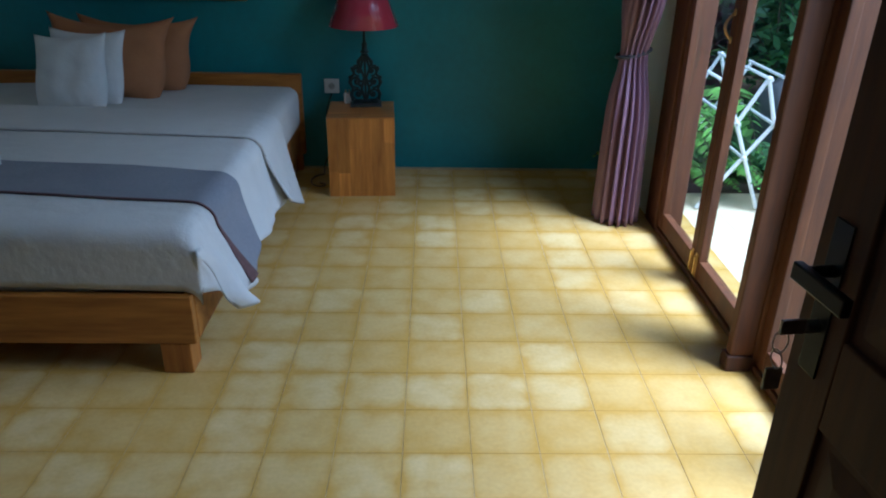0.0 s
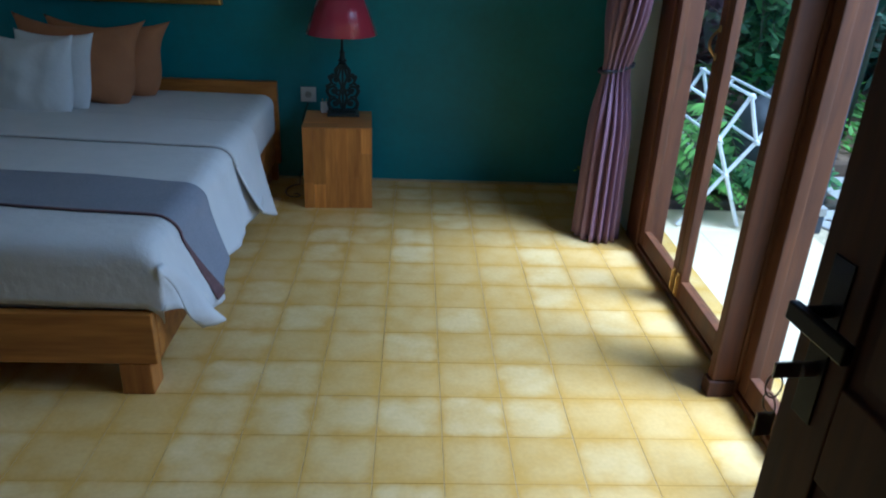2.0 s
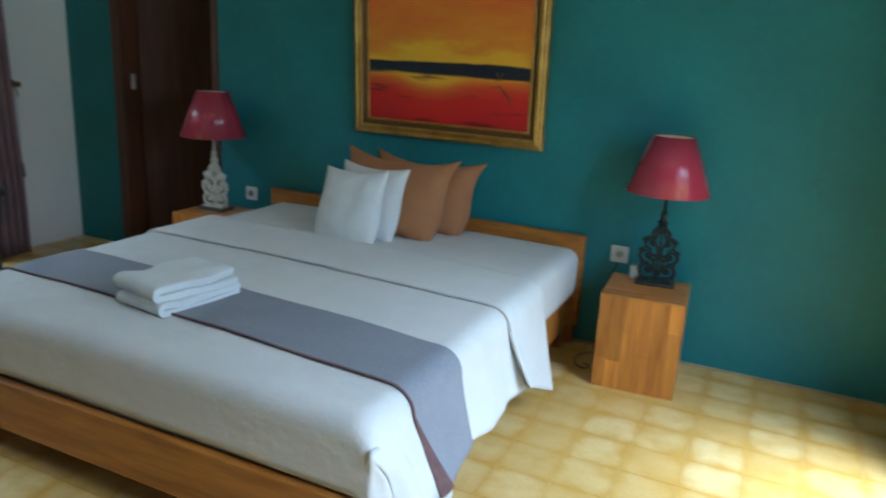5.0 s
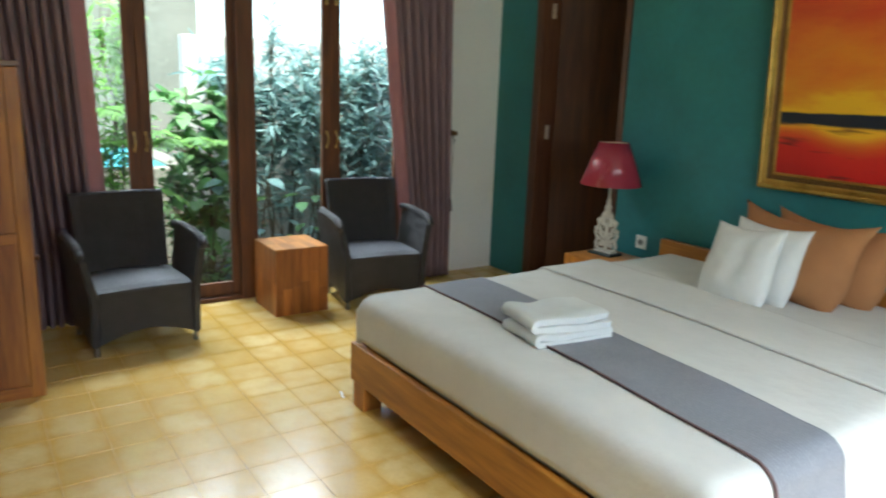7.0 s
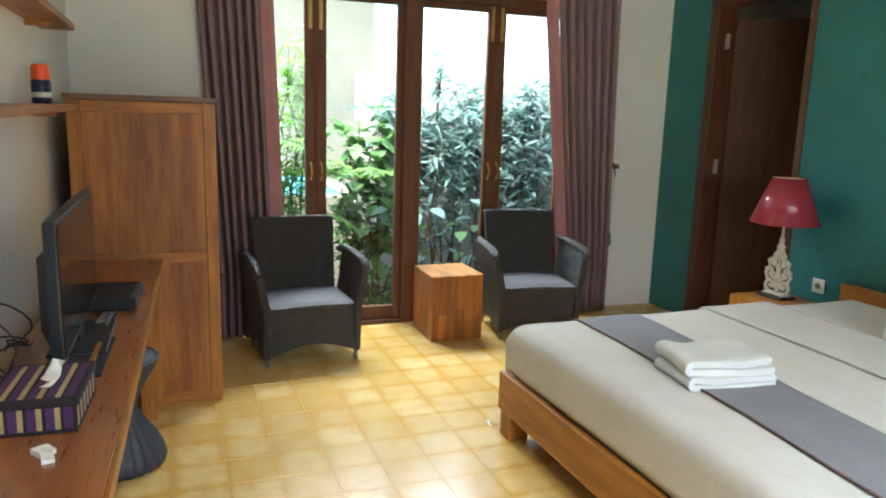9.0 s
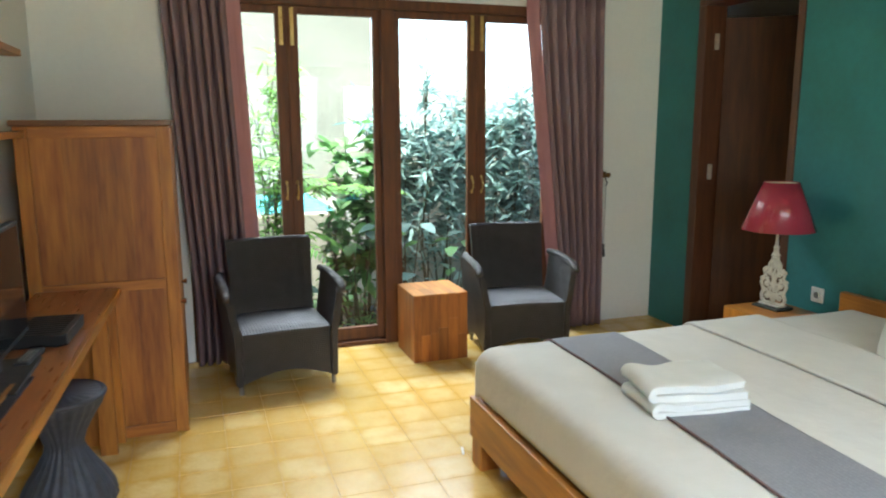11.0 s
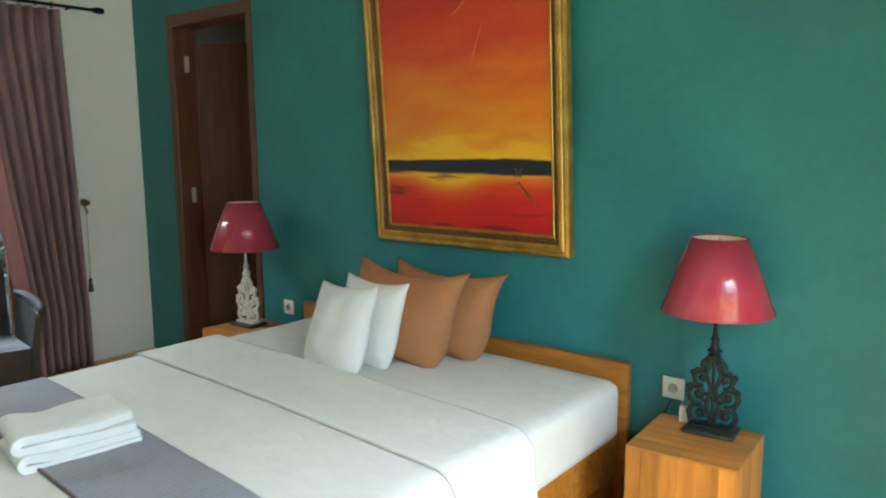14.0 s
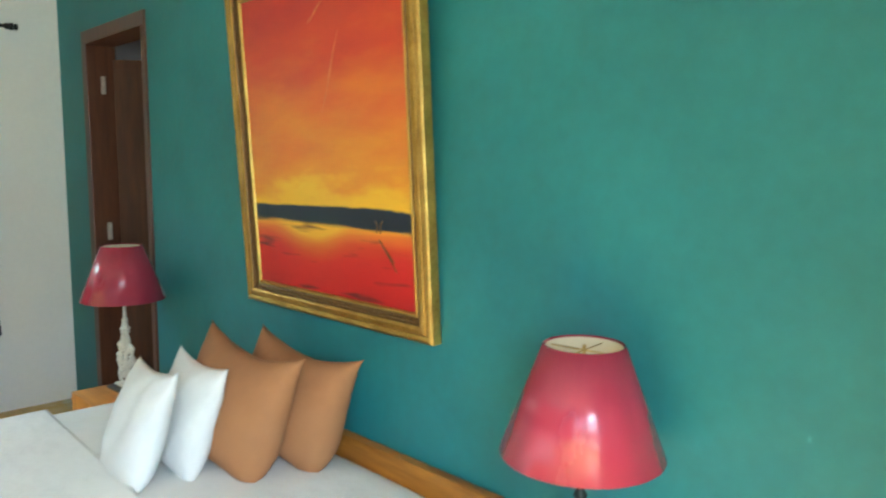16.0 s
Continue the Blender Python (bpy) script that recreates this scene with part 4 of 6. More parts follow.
def table_lamp(m, body_mat, label):
    lamp = thing("table_lamp", label, "table lamp", m, "bedside lamps")
    part("base_plate", solid(-0.085, 0.085, -0.06, 0.06, 0, 0.014, 0.004), BASEPLATE, lamp)
    part("base_step", solid(-0.068, 0.068, -0.03, 0.03, 0.0142, 0.026, 0.003), body_mat, lamp)
    bm = bmesh.new()
    t = 0.0070
    for s in (-1, 1):
        runs = [
            spiral(0.042, 0.062, 0.036, 0.010, -120, 300), spiral(0.048, 0.128, 0.034, 0.010, -110, 290),
            spiral(0.036, 0.186, 0.028, 0.008, -100, 270), spiral(0.022, 0.115, 0.020, 0.007, 200, -120),
            spiral(0.018, 0.232, 0.022, 0.016, -80, 110, 10),
            [(0.004, 0, 0.026), (0.020, 0, 0.09), (0.006, 0, 0.15), (0.024, 0, 0.2), (0.004, 0, 0.268)],
            [(0.07, 0, 0.028), (0.078, 0, 0.06), (0.066, 0, 0.09), (0.084, 0, 0.125), (0.07, 0, 0.158), (0.056, 0, 0.168)],
            [(0.056, 0, 0.168), (0.066, 0, 0.19), (0.054, 0, 0.214), (0.034, 0, 0.216), (0.026, 0, 0.25), (0.006, 0, 0.275)],
        ]
        for run in runs:
            tube(bm, [(s * p[0], p[1], p[2]) for p in run], t if len(run) < 10 else [t * (0.75 + 0.4 * k / len(run)) for k in range(len(run))], 8)
        for cx, cz, r in ((0.042, 0.062, 0.013), (0.048, 0.128, 0.013), (0.036, 0.186, 0.012), (0.078, 0.15, 0.011), (0.066, 0.2, 0.011)):
            bmesh.ops.create_uvsphere(bm, u_segments=10, v_segments=8, radius=r, matrix=Matrix.Translation((s * cx, 0, cz)) @ Matrix.Diagonal((1, 0.9, 1, 1)))
    tube(bm, [(0, 0, 0.02), (0, 0, 0.26)], 0.006, 8)
    for v in bm.verts:
        v.co.x *= 1.03
    part("scrollwork", bm, body_mat, lamp, "openwork cast scrolls", smooth=50)
    bm = bmesh.new()
    ring(bm, [(0, 0.262), (0.018, 0.264), (0.022, 0.272), (0.014, 0.28), (0.026, 0.286), (0.015, 0.296), (0.012, 0.32), (0.016, 0.326), (0.008, 0.34), (0.006, 0.40), (0.006, 0.445), (0, 0.446)], seg=16)
    part("stem", bm, body_mat, lamp, smooth=50)
    z0, z1, r0, r1 = 0.424, 0.670, 0.180, 0.088
    bm = bmesh.new()
    rows = ring(bm, [(r0, z0), (r1, z1)], seg=112)
    # sheet stretched over wires: shallow flutes between them
    for row in rows:
        for k, v in enumerate(row):
            q = 1 + 0.010 * abs(math.cos(k / 112 * math.pi * 14)) + 0.002 * math.sin(k * 0.5)
            v.co.x, v.co.y = v.co.x * q, v.co.y * q
    shade = part("shade", bm, SHADE, lamp, "glossy crimson cone shade", smooth=True)
    md = shade.modifiers.new("thickness", "SOLIDIFY")
    md.thickness, md.offset = 0.002, 1.0
    bm = bmesh.new()
    ring(bm, [(r0 - 0.004, z0 + 0.002), (r1 - 0.004, z1 - 0.002)], seg=48)
    part("lining", bm, SHADEIN, shade, "cream inner lining", smooth=True)
    for z, r in ((z0, r0), (z1, r1)):
        bm = bmesh.new()
        tube(bm, [(r * math.cos(a), r * math.sin(a), z) for a in (2 * math.pi * k / 48 for k in range(48))], 0.0022, 6, True)
        part("rim", bm, SHADE, shade, smooth=True)
    bm = bmesh.new()
    tube(bm, [(-r1 + 0.005, 0, z1 - 0.012), (r1 - 0.005, 0, z1 - 0.012)], 0.0018, 6)
    tube(bm, [(0, -r1 + 0.005, z1 - 0.012), (0, r1 - 0.005, z1 - 0.012)], 0.0018, 6)
    tube(bm, [(0, 0, 0.424), (0, 0, z1)], 0.004, 6)
    part("spider", bm, BRASS, lamp, smooth=True)
    bm = bmesh.new()
    ring(bm, [(0.0, 0.47), (0.014, 0.472), (0.016, 0.50), (0.028, 0.53), (0.03, 0.55), (0.022, 0.575), (0.0, 0.585)], seg=16)
    part("bulb", bm, WHITEPLASTIC, lamp, smooth=True)
    return lamp


table_lamp(pose(-0.322, 4.185, 0.4375, 0, 0, 6), IRON, "dark cast iron scroll lamp with a crimson shade, unlit")
table_lamp(pose(-2.90, 4.165, 0.4285, 0, 0, 4) @ Matrix.Scale(1.03, 4), CREAM, "cream painted scroll lamp with a crimson shade, unlit")


# ---- painting on the wall ----
def framed_painting():
    x0, x1, z0, z1 = -2.046, -0.966, 0.960, 2.185
    pic = thing("framed_painting", "sunset oil painting in a wide gilded frame", "painting", pose((x0 + x1) / 2, NORTH - 0.037, (z0 + z1) / 2, 3.5, 0, 0))
    w, h = (x1 - x0) / 2, (z1 - z0) / 2

    def moulding(name, profile, material, parent, label=""):
        """profile: (inset, depth) pairs carried round the four sides with mitred corners."""
        bm = bmesh.new()
        rows = [[bm.verts.new((sx * (w - i), -d, sz * (h - i))) for sx, sz in ((-1, -1), (1, -1), (1, 1), (-1, 1))] for i, d in profile]
        for a, b in zip(rows, rows[1:]):
            for k in range(4):
                bm.faces.new((a[k], a[(k + 1) % 4], b[(k + 1) % 4], b[k]))
        return part(name, bm, material, parent, label)

    fr = moulding("frame", [(0.0, 0.003), (0.0, 0.036), (0.004, 0.042), (0.012, 0.046), (0.020, 0.044), (0.024, 0.04), (0.03, 0.044), (0.044, 0.047), (0.052, 0.042)], GOLD, pic, "gilded outer moulding")
    moulding("inner_frame", [(0.052, 0.0418), (0.056, 0.036), (0.064, 0.032), (0.074, 0.027)], DARKGOLD, fr, "dark beaded band")
    moulding("slip", [(0.074, 0.0275), (0.077, 0.03), (0.083, 0.029), (0.087, 0.02)], GOLD, fr)
    n = 120
    bm = bmesh.new()
    for k in range(n):
        z = -h + 0.07 + (2 * h - 0.14) * k / (n - 1)
        for sx in (-1, 1):
            bmesh.ops.create_icosphere(bm, subdivisions=1, radius=0.0042, matrix=Matrix.Translation((sx * (w - 0.0615), -0.033, z)))
    for k in range(100):
        x = -w + 0.07 + (2 * w - 0.14) * k / 99
        for sz in (-1, 1):
            bmesh.ops.create_icosphere(bm, subdivisions=1, radius=0.0042, matrix=Matrix.Translation((x, -0.033, sz * (h - 0.0615))))
    part("beading", bm, DARKGOLD, fr, smooth=True)
    part("canvas", solid(-w + 0.084, w - 0.084, -0.021, -0.006, -h + 0.084, h - 0.084), PAINTING, pic, "red and orange sunset over dark water")
    # brush marks: a long pale streak and a shorter one, bare twigs in the water
    for (ax, az), (bx, bz), r in (((0.02, 0.10), (0.14, 0.36), 0.005), ((-0.03, 0.40), (0.06, 0.46), 0.006)):
        bm = bmesh.new()
        tube(bm, [(ax + (bx - ax) * k / 6 + 0.004 * math.sin(k), -0.0215, az + (bz - az) * k / 6) for k in range(7)], [r * 0.2, r * 0.6, r * 0.5, r, r * 0.7, r * 0.5, r * 0.15], 6)
        for v in bm.verts:
            v.co.y = -0.0215 + (v.co.y + 0.0215) * 0.15
        part("brush_stroke", bm, STROKE, pic, "pale orange brush stroke", smooth=True)
    for pts in ([(0.28, -0.29), (0.285, -0.265), (0.275, -0.25)], [(0.30, -0.29), (0.302, -0.262), (0.312, -0.25)], [(0.29, -0.31), (0.34, -0.37), (0.37, -0.41)], [(0.31, -0.33), (0.36, -0.38)]):
        bm = bmesh.new()
        tube(bm, [(a, -0.0215, b) for a, b in pts], 0.0035, 6)
        for v in bm.verts:
            v.co.y = -0.0215 + (v.co.y + 0.0215) * 0.15
        part("brush_stroke", bm, DARKGOLD, pic, "dark twig brush stroke", smooth=True)


STROKE = mat("pale_orange_oil", (0.70, 0.20, 0.05), 0.5, scale=30)
framed_painting()


# ---- sockets ----
def socket(x, z, w, label):
    s = thing("wall_socket", label, "socket", pose(x, NORTH, z))
    part("plate", solid(-w / 2, w / 2, -0.011, -0.001, -0.041, 0.041, 0.004), WHITEPLASTIC, s)
    for k in ((-0.02, 0.02) if w > 0.1 else (0.0,)):
        bm = bmesh.new()
        ring(bm, [(0.021, 0), (0.019, -0.0015), (0.017, 0.006), (0, 0.006)], seg=24)
        part("outlet", bm, SOCKETCREAM if w > 0.083 else SOCKETGREY, s, m=pose(k, -0.0112, 0, 90, 0, 0), smooth=50)
        for dx in (-0.0075, 0.0075):
            bm = bmesh.new()
            ring(bm, [(0, 0), (0.0035, 0.0003), (0.0035, -0.001), (0, -0.001)], seg=10)
            part("pin_hole", bm, BLACK, s, m=pose(k + dx, -0.0168 if w <= 0.1 else -0.0125, 0, 90, 0, 0))
    return s


SOCKETCREAM = mat("cream_socket_insert", (0.52, 0.50, 0.43), 0.5, scale=20)
SOCKETGREY = mat("grey_socket_insert", (0.25, 0.24, 0.22), 0.5, scale=20)
socket(-0.532, 0.497, 0.085, "cream wall socket plate beside the nightstand")
socket(-2.80, 0.506, 0.082, "white single wall socket with a dark insert")
plug = thing("plug_adapter", "white plug adapter standing behind the lamp", "plug", pose(-0.425, 4.215, 0.4375, 0, 0, 15))
part("body", solid(-0.02, 0.02, -0.014, 0.014, 0, 0.058, 0.006), WHITEPLASTIC, plug)
part("pin", solid(-0.012, -0.008, -0.002, 0.002, 0.0582, 0.076), BRASS, plug)
part("pin", solid(0.008, 0.012, -0.002, 0.002, 0.0582, 0.076), BRASS, plug)

lc = thing("lamp_cable", "thin dark lamp cable lying on the floor beside the nightstand", "cable")
bm = bmesh.new()
tube(bm, [(-0.532 - 0.02 * math.sin(k * 0.5) - 0.004 * k, 4.362 - 0.004 * k, 0.455 - 0.032 * k) for k in range(14)] + [(-0.60 + 0.045 * math.cos(a), 4.20 + 0.06 * math.sin(a) - 0.012 * q, 0.0045) for q, a in enumerate(1.2 + 0.5 * k for k in range(14))], 0.0032, 6)
part("wire", bm, BLACK, lc, smooth=True)

# ---- curtains ----
def pleated(bm, path_fn, levels, waves, depth, n=140):
    """A pleated hanging: path_fn(u, z) gives the place of the mean cloth and its normal."""
    rows = []
    for z in levels:
        row = []
        for i in range(n + 1):
            u = i / n
            (x, y), (nx, ny), amp = path_fn(u, z)
            ph = 2 * math.pi * waves * u + 0.9 * noise.noise(Vector((u * 6, z * 0.8, waves)))
            w = depth * amp * (math.sin(ph) + 0.25 * math.sin(2 * ph + 1))
            row.append(bm.verts.new((x + nx * w, y + ny * w, z)))
        rows.append(row)
    for a, b in zip(rows, rows[1:]):
        for i in range(n):
            bm.faces.new((a[i], a[i + 1], b[i + 1], b[i]))


def cloth_part(name, bm, material, parent, label=""):
    ob = part(name, bm, material, parent, label, smooth=True)
    md = ob.modifiers.new("thickness", "SOLIDIFY")
    md.thickness = 0.003
    return ob


def west_curtain(y_out, y_in, low_out, low_in, label):
    """The drop from the rod, drawn in a little at the height of the hook."""
    c = thing("curtain", label, "curtain", group="garden curtains")
    sg = 1 if y_in > y_out else -1
    zs = [0.008 + (2.26 - 0.008) * k / 24 for k in range(25)]

    def mean(u, z):
        q = min(1, max(0, (z - 0.4) / 1.7))
        a, b = low_out + (y_out - low_out) * q, low_in + (y_in - low_in) * q - sg * 0.085
        return (WEST + 0.095, a + (b - a) * u), (1, 0), 0.8 + 0.3 * (1 - q)

    def mean2(u, z):
        q = min(1, max(0, (z - 0.4) / 1.7))
        b = low_in + (y_in - low_in) * q
        return (WEST + 0.085 - 0.02 * u, b - sg * 0.085 + sg * 0.085 * u), (1, 0), 0.25

    bm = bmesh.new()
    pleated(bm, mean, zs, 6.5, 0.032)
    cloth_part("drop", bm, CURTAIN, c, "mauve pleated cloth")
    bm = bmesh.new()
    pleated(bm, mean2, zs, 1.0, 0.015, 16)
    cloth_part("lining", bm, LINING, c, "pinkish lining edge turned to the light")
    for k in range(6):
        y = y_out + (y_in - y_out) * (k + 0.5) / 6
        bm = bmesh.new()
        tube(bm, [(WEST + 0.10 + 0.018 * math.cos(a), y, 2.285 + 0.018 * math.sin(a)) for a in (2 * math.pi * j / 14 for j in range(14))], 0.003, 6, True)
        part("ring", bm, BLACKMETAL, c, smooth=True)


west_curtain(1.07, 1.50, 1.16, 1.56, "mauve pleated curtain beside the wardrobe")
west_curtain(3.86, 3.30, 3.90, 3.49, "mauve pleated curtain behind an armchair")


def rod(x, y0, y1, z, name="curtain_rod"):
    r = thing(name, "black metal curtain rod with ribbed end knobs", "curtain rod")
    bm = bmesh.new()
    tube(bm, [(x, y0, z), (x, y1, z)], 0.010, 12)
    part("pole", bm, BLACKMETAL, r, smooth=60)
    for y, s in ((y0, -1), (y1, 1)):
        bm = bmesh.new()
        ring(bm, [(0.0, 0), (0.011, 0.0), (0.014, 0.006), (0.018, 0.012), (0.018, 0.022), (0.014, 0.024), (0.021, 0.03), (0.021, 0.048), (0.013, 0.052), (0.019, 0.058), (0.017, 0.07), (0, 0.073)], seg=16)
        part("finial", bm, BLACKMETAL, r, m=pose(x, y, z, -90 * s, 0, 0), smooth=60)
    w = WEST if x < 0 else EAST
    for y in (y0 + 0.12, y1 - 0.12):
        bm = bmesh.new()
        tube(bm, [(w, y, z), (x, y, z)], 0.007, 8)
        part("bracket", bm, BLACKMETAL, r, smooth=60)


rod(WEST + 0.10, 0.86, 4.06, 2.285)


def tie_hook(x, y, z, s, label):
    h = thing("tieback_hook", label, "hook", pose(x, y, z))
    bm = bmesh.new()
    ring(bm, [(0, 0), (0.024, 0.0), (0.022, 0.006), (0.008, 0.01), (0.007, 0.045), (0.016, 0.05), (0.018, 0.056), (0, 0.06)], seg=16)
    part("knob", bm, DARKGOLD, h, m=pose(0, 0, 0, 0, 90 * s, 0), smooth=60)
    bm = bmesh.new()
    tube(bm, [(s * 0.03, 0.0, -0.006), (s * 0.032, -0.008, -0.03), (s * 0.03, 0.006, -0.055), (s * 0.03, 0.0, -0.075)], 0.005, 6)
    part("cord_loop", bm, ROPE, h, smooth=True)


tie_hook(WEST, 3.96, 1.07, 1, "bronze tieback knob on the white wall")
tas = thing("tieback_tassel", "dark cord tassel hanging beside the curtain", "tassel", pose(WEST + 0.022, 3.955, 0.48))
bm = bmesh.new()
ring(bm, [(0, 0), (0.016, 0.0), (0.014, 0.05), (0.008, 0.065), (0.012, 0.075), (0.010, 0.09), (0, 0.095)], seg=12)
part("skirt", bm, ROPE, tas, smooth=60)
bm = bmesh.new()
tube(bm, [(0, 0, 0.095), (0.004, 0.002, 0.3), (0.006, 0.004, 0.52)], 0.0013, 6)
part("cord", bm, ROPE, tas, smooth=True)


def east_curtain():
    c = thing("curtain", "mauve curtain gathered with a cord beside the pool doors", "curtain")
    zs = [0.006 + (2.24 - 0.006) * k / 60 for k in range(61)]

    def mean(u, z):
        # gathered in an open ring of cloth, narrowest at the cord
        d = abs(z - 0.83)
        grip = math.exp(-(d / 0.16) ** 2)
        up = max(0.0, (z - 0.83) / 1.4)
        lo = max(0.0, (0.83 - z) / 0.83)
        rx = 0.057 + 0.042 * (1 - grip) * (0.55 + 0.45 * lo) - 0.03 * up
        ry = 0.05 + 0.07 * (1 - grip) + 0.22 * up
        cx = 0.985 + 0.002 * lo + 0.035 * up
        cy = 3.65 - 0.14 * up
        a = math.pi * (0.08 + 1.84 * u) + math.pi * 0.5
        ca, sa = math.cos(a), math.sin(a)
        return (cx + rx * ca, cy + ry * sa), (ca, sa), 0.45 + 0.55 * (1 - grip) * (0.7 + 0.3 * lo)

    bm = bmesh.new()
    pleated(bm, mean, zs, 15, 0.022, 300)
    cloth_part("drop", bm, CURTAIN2, c, "mauve pleated cloth")
    bm = bmesh.new()
    for s in (0, math.pi):
        tube(bm, [(0.985 + 0.074 * math.cos(a) + 0.005 * math.cos(a * 24 + s), 3.66 + 0.062 * math.sin(a), 0.83 + 0.02 * math.cos(a) + 0.005 * math.sin(a * 24 + s)) for a in (2 * math.pi * k / 160 for k in range(160))], 0.006, 6, True)
    part("tieback_cord", bm, ROPE, c, "twisted black and silver cord", smooth=True)


CURTAIN2 = mat("mauve_satin_curtain", (0.255, 0.14, 0.195), 0.42, scale=5, amount=0.2, bump=0.0004, bump_scale=120)
east_curtain()
rod(EAST - 0.10, 0.86, 4.1, 2.27)


# ---- armchairs ----
def armchair(m, label):
    """Plaited armchair: tall back, curved arms down to the floor, arched apron."""
    ch = thing("armchair", label, "armchair", m, "rattan armchairs")
    W2, D, seat = 0.235, 0.47, 0.345
    # local: x across, y towards the front (front at +D/2)

    def slab(name, outline, x0, x1, material, parent, label="", bend=None):
        bm = bmesh.new()
        a = [bm.verts.new((x0, y, z)) for y, z in outline]
        b = [bm.verts.new((x1, y, z)) for y, z in outline]
        bm.faces.new(a)
        bm.faces.new(b[::-1])
        for k in range(len(a)):
            bm.faces.new((a[k], a[(k + 1) % len(a)], b[(k + 1) % len(b)], b[k]))
        bmesh.ops.bevel(bm, geom=bm.edges[:], offset=0.008, segments=2, affect="EDGES")
        if bend:
            for v in bm.verts:
                v.co = bend(v.co)
        return part(name, bm, material, parent, label, smooth=40)

    f, r = D / 2, -D / 2
    arm_line = [(r + 0.02, 0.575), (r + 0.12, 0.575), (r + 0.24, 0.57), (f - 0.10, 0.562), (f - 0.04, 0.548), (f - 0.005, 0.52)]
    side = [(r, 0.10), (r + 0.06, 0.045)] + [(r + 0.06 + (D - 0.12) * k / 8, 0.045 + 0.05 * math.sin(math.pi * k / 8)) for k in range(1, 8)] + [(f - 0.06, 0.045), (f - 0.012, 0.045), (f + 0.004, 0.30)] + arm_line[::-1]
    for s in (-1, 1):
        x0, x1 = (s * (W2 + 0.002), s * (W2 + 0.042))
        flare = lambda c, s=s: Vector((c.x + s * 0.055 * max(0, (c.z - 0.3) / 0.27) ** 1.5, c.y, c.z))
        slab("arm", side, min(x0, x1), max(x0, x1), WEAVE, ch, bend=flare)
        bm = bmesh.new()
        tube(bm, [(s * (W2 + 0.075 - 0.02 * (k == 0)), y, z + 0.004) for k, (y, z) in enumerate(arm_line)], [0.02, 0.024, 0.026, 0.027, 0.026, 0.02], 10)
        part("arm_roll", bm, WEAVE, ch, smooth=True)
        for y in (f - 0.03, r + 0.035):
            bm = bmesh.new()
            ring(bm, [(0, 0), (0.013, 0.0), (0.014, 0.02), (0.012, 0.045), (0, 0.046)], cx=s * (W2 + 0.018), cy=y, seg=12)
            part("foot", bm, STEEL, ch, "small metal foot", smooth=60)
    apron = [(-W2, 0.33)] + [(-W2, 0.06)] + [(-W2 + 2 * W2 * k / 12, 0.06 + 0.055 * math.sin(math.pi * k / 12)) for k in range(1, 12)] + [(W2, 0.06), (W2, 0.33)]
    bm = bmesh.new()
    a = [bm.verts.new((x, f - 0.012, z)) for x, z in apron]
    b = [bm.verts.new((x, f - 0.042, z)) for x, z in apron]
    bm.faces.new(a)
    bm.faces.new(b[::-1])
    for k in range(len(a)):
        bm.faces.new((a[k], a[(k + 1) % len(a)], b[(k + 1) % len(b)], b[k]))
    part("apron", bm, WEAVE, ch)
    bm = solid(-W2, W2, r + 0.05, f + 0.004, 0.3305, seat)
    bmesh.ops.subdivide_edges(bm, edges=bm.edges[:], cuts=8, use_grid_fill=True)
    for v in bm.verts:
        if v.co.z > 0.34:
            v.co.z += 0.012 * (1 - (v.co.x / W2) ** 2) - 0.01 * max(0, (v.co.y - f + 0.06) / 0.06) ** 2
    part("seat", bm, SEATWEAVE, ch, "plaited seat with the window's sheen put into its paler colour", smooth=40)
    bm = solid(-W2 - 0.005, W2 + 0.005, -0.02, 0.02, 0, 0.46)
    bmesh.ops.subdivide_edges(bm, edges=bm.edges[:], cuts=8, use_grid_fill=True)
    for v in bm.verts:
        q = v.co.z / 0.46
        v.co.x *= 0.97 + 0.06 * q
        v.co.y += 0.03 * (1 - (v.co.x / W2) ** 2) * -1
    part("backrest", bm, WEAVE, ch, smooth=40, m=pose(0, r + 0.055, 0.31, 12, 0, 0))
    bm = bmesh.new()
    tube(bm, [((W2 + 0.012) * (-1 + 2 * k / 10), r - 0.04 - 0.03 * (1 - (-1 + k / 5) ** 2), 0.757) for k in range(11)], 0.018, 10)
    part("top_roll", bm, WEAVE, ch, smooth=True)
    part("back_apron", solid(-W2, W2, r, r + 0.03, 0.08, 0.3295, 0.004), WEAVE, ch)
    return ch


armchair(pose(-3.90, 1.605, 0, 0, 0, -86), "dark plaited rattan armchair beside the wardrobe")
armchair(pose(-3.985, 3.125, 0, 0, 0, -97), "dark plaited rattan armchair in front of the curtain")


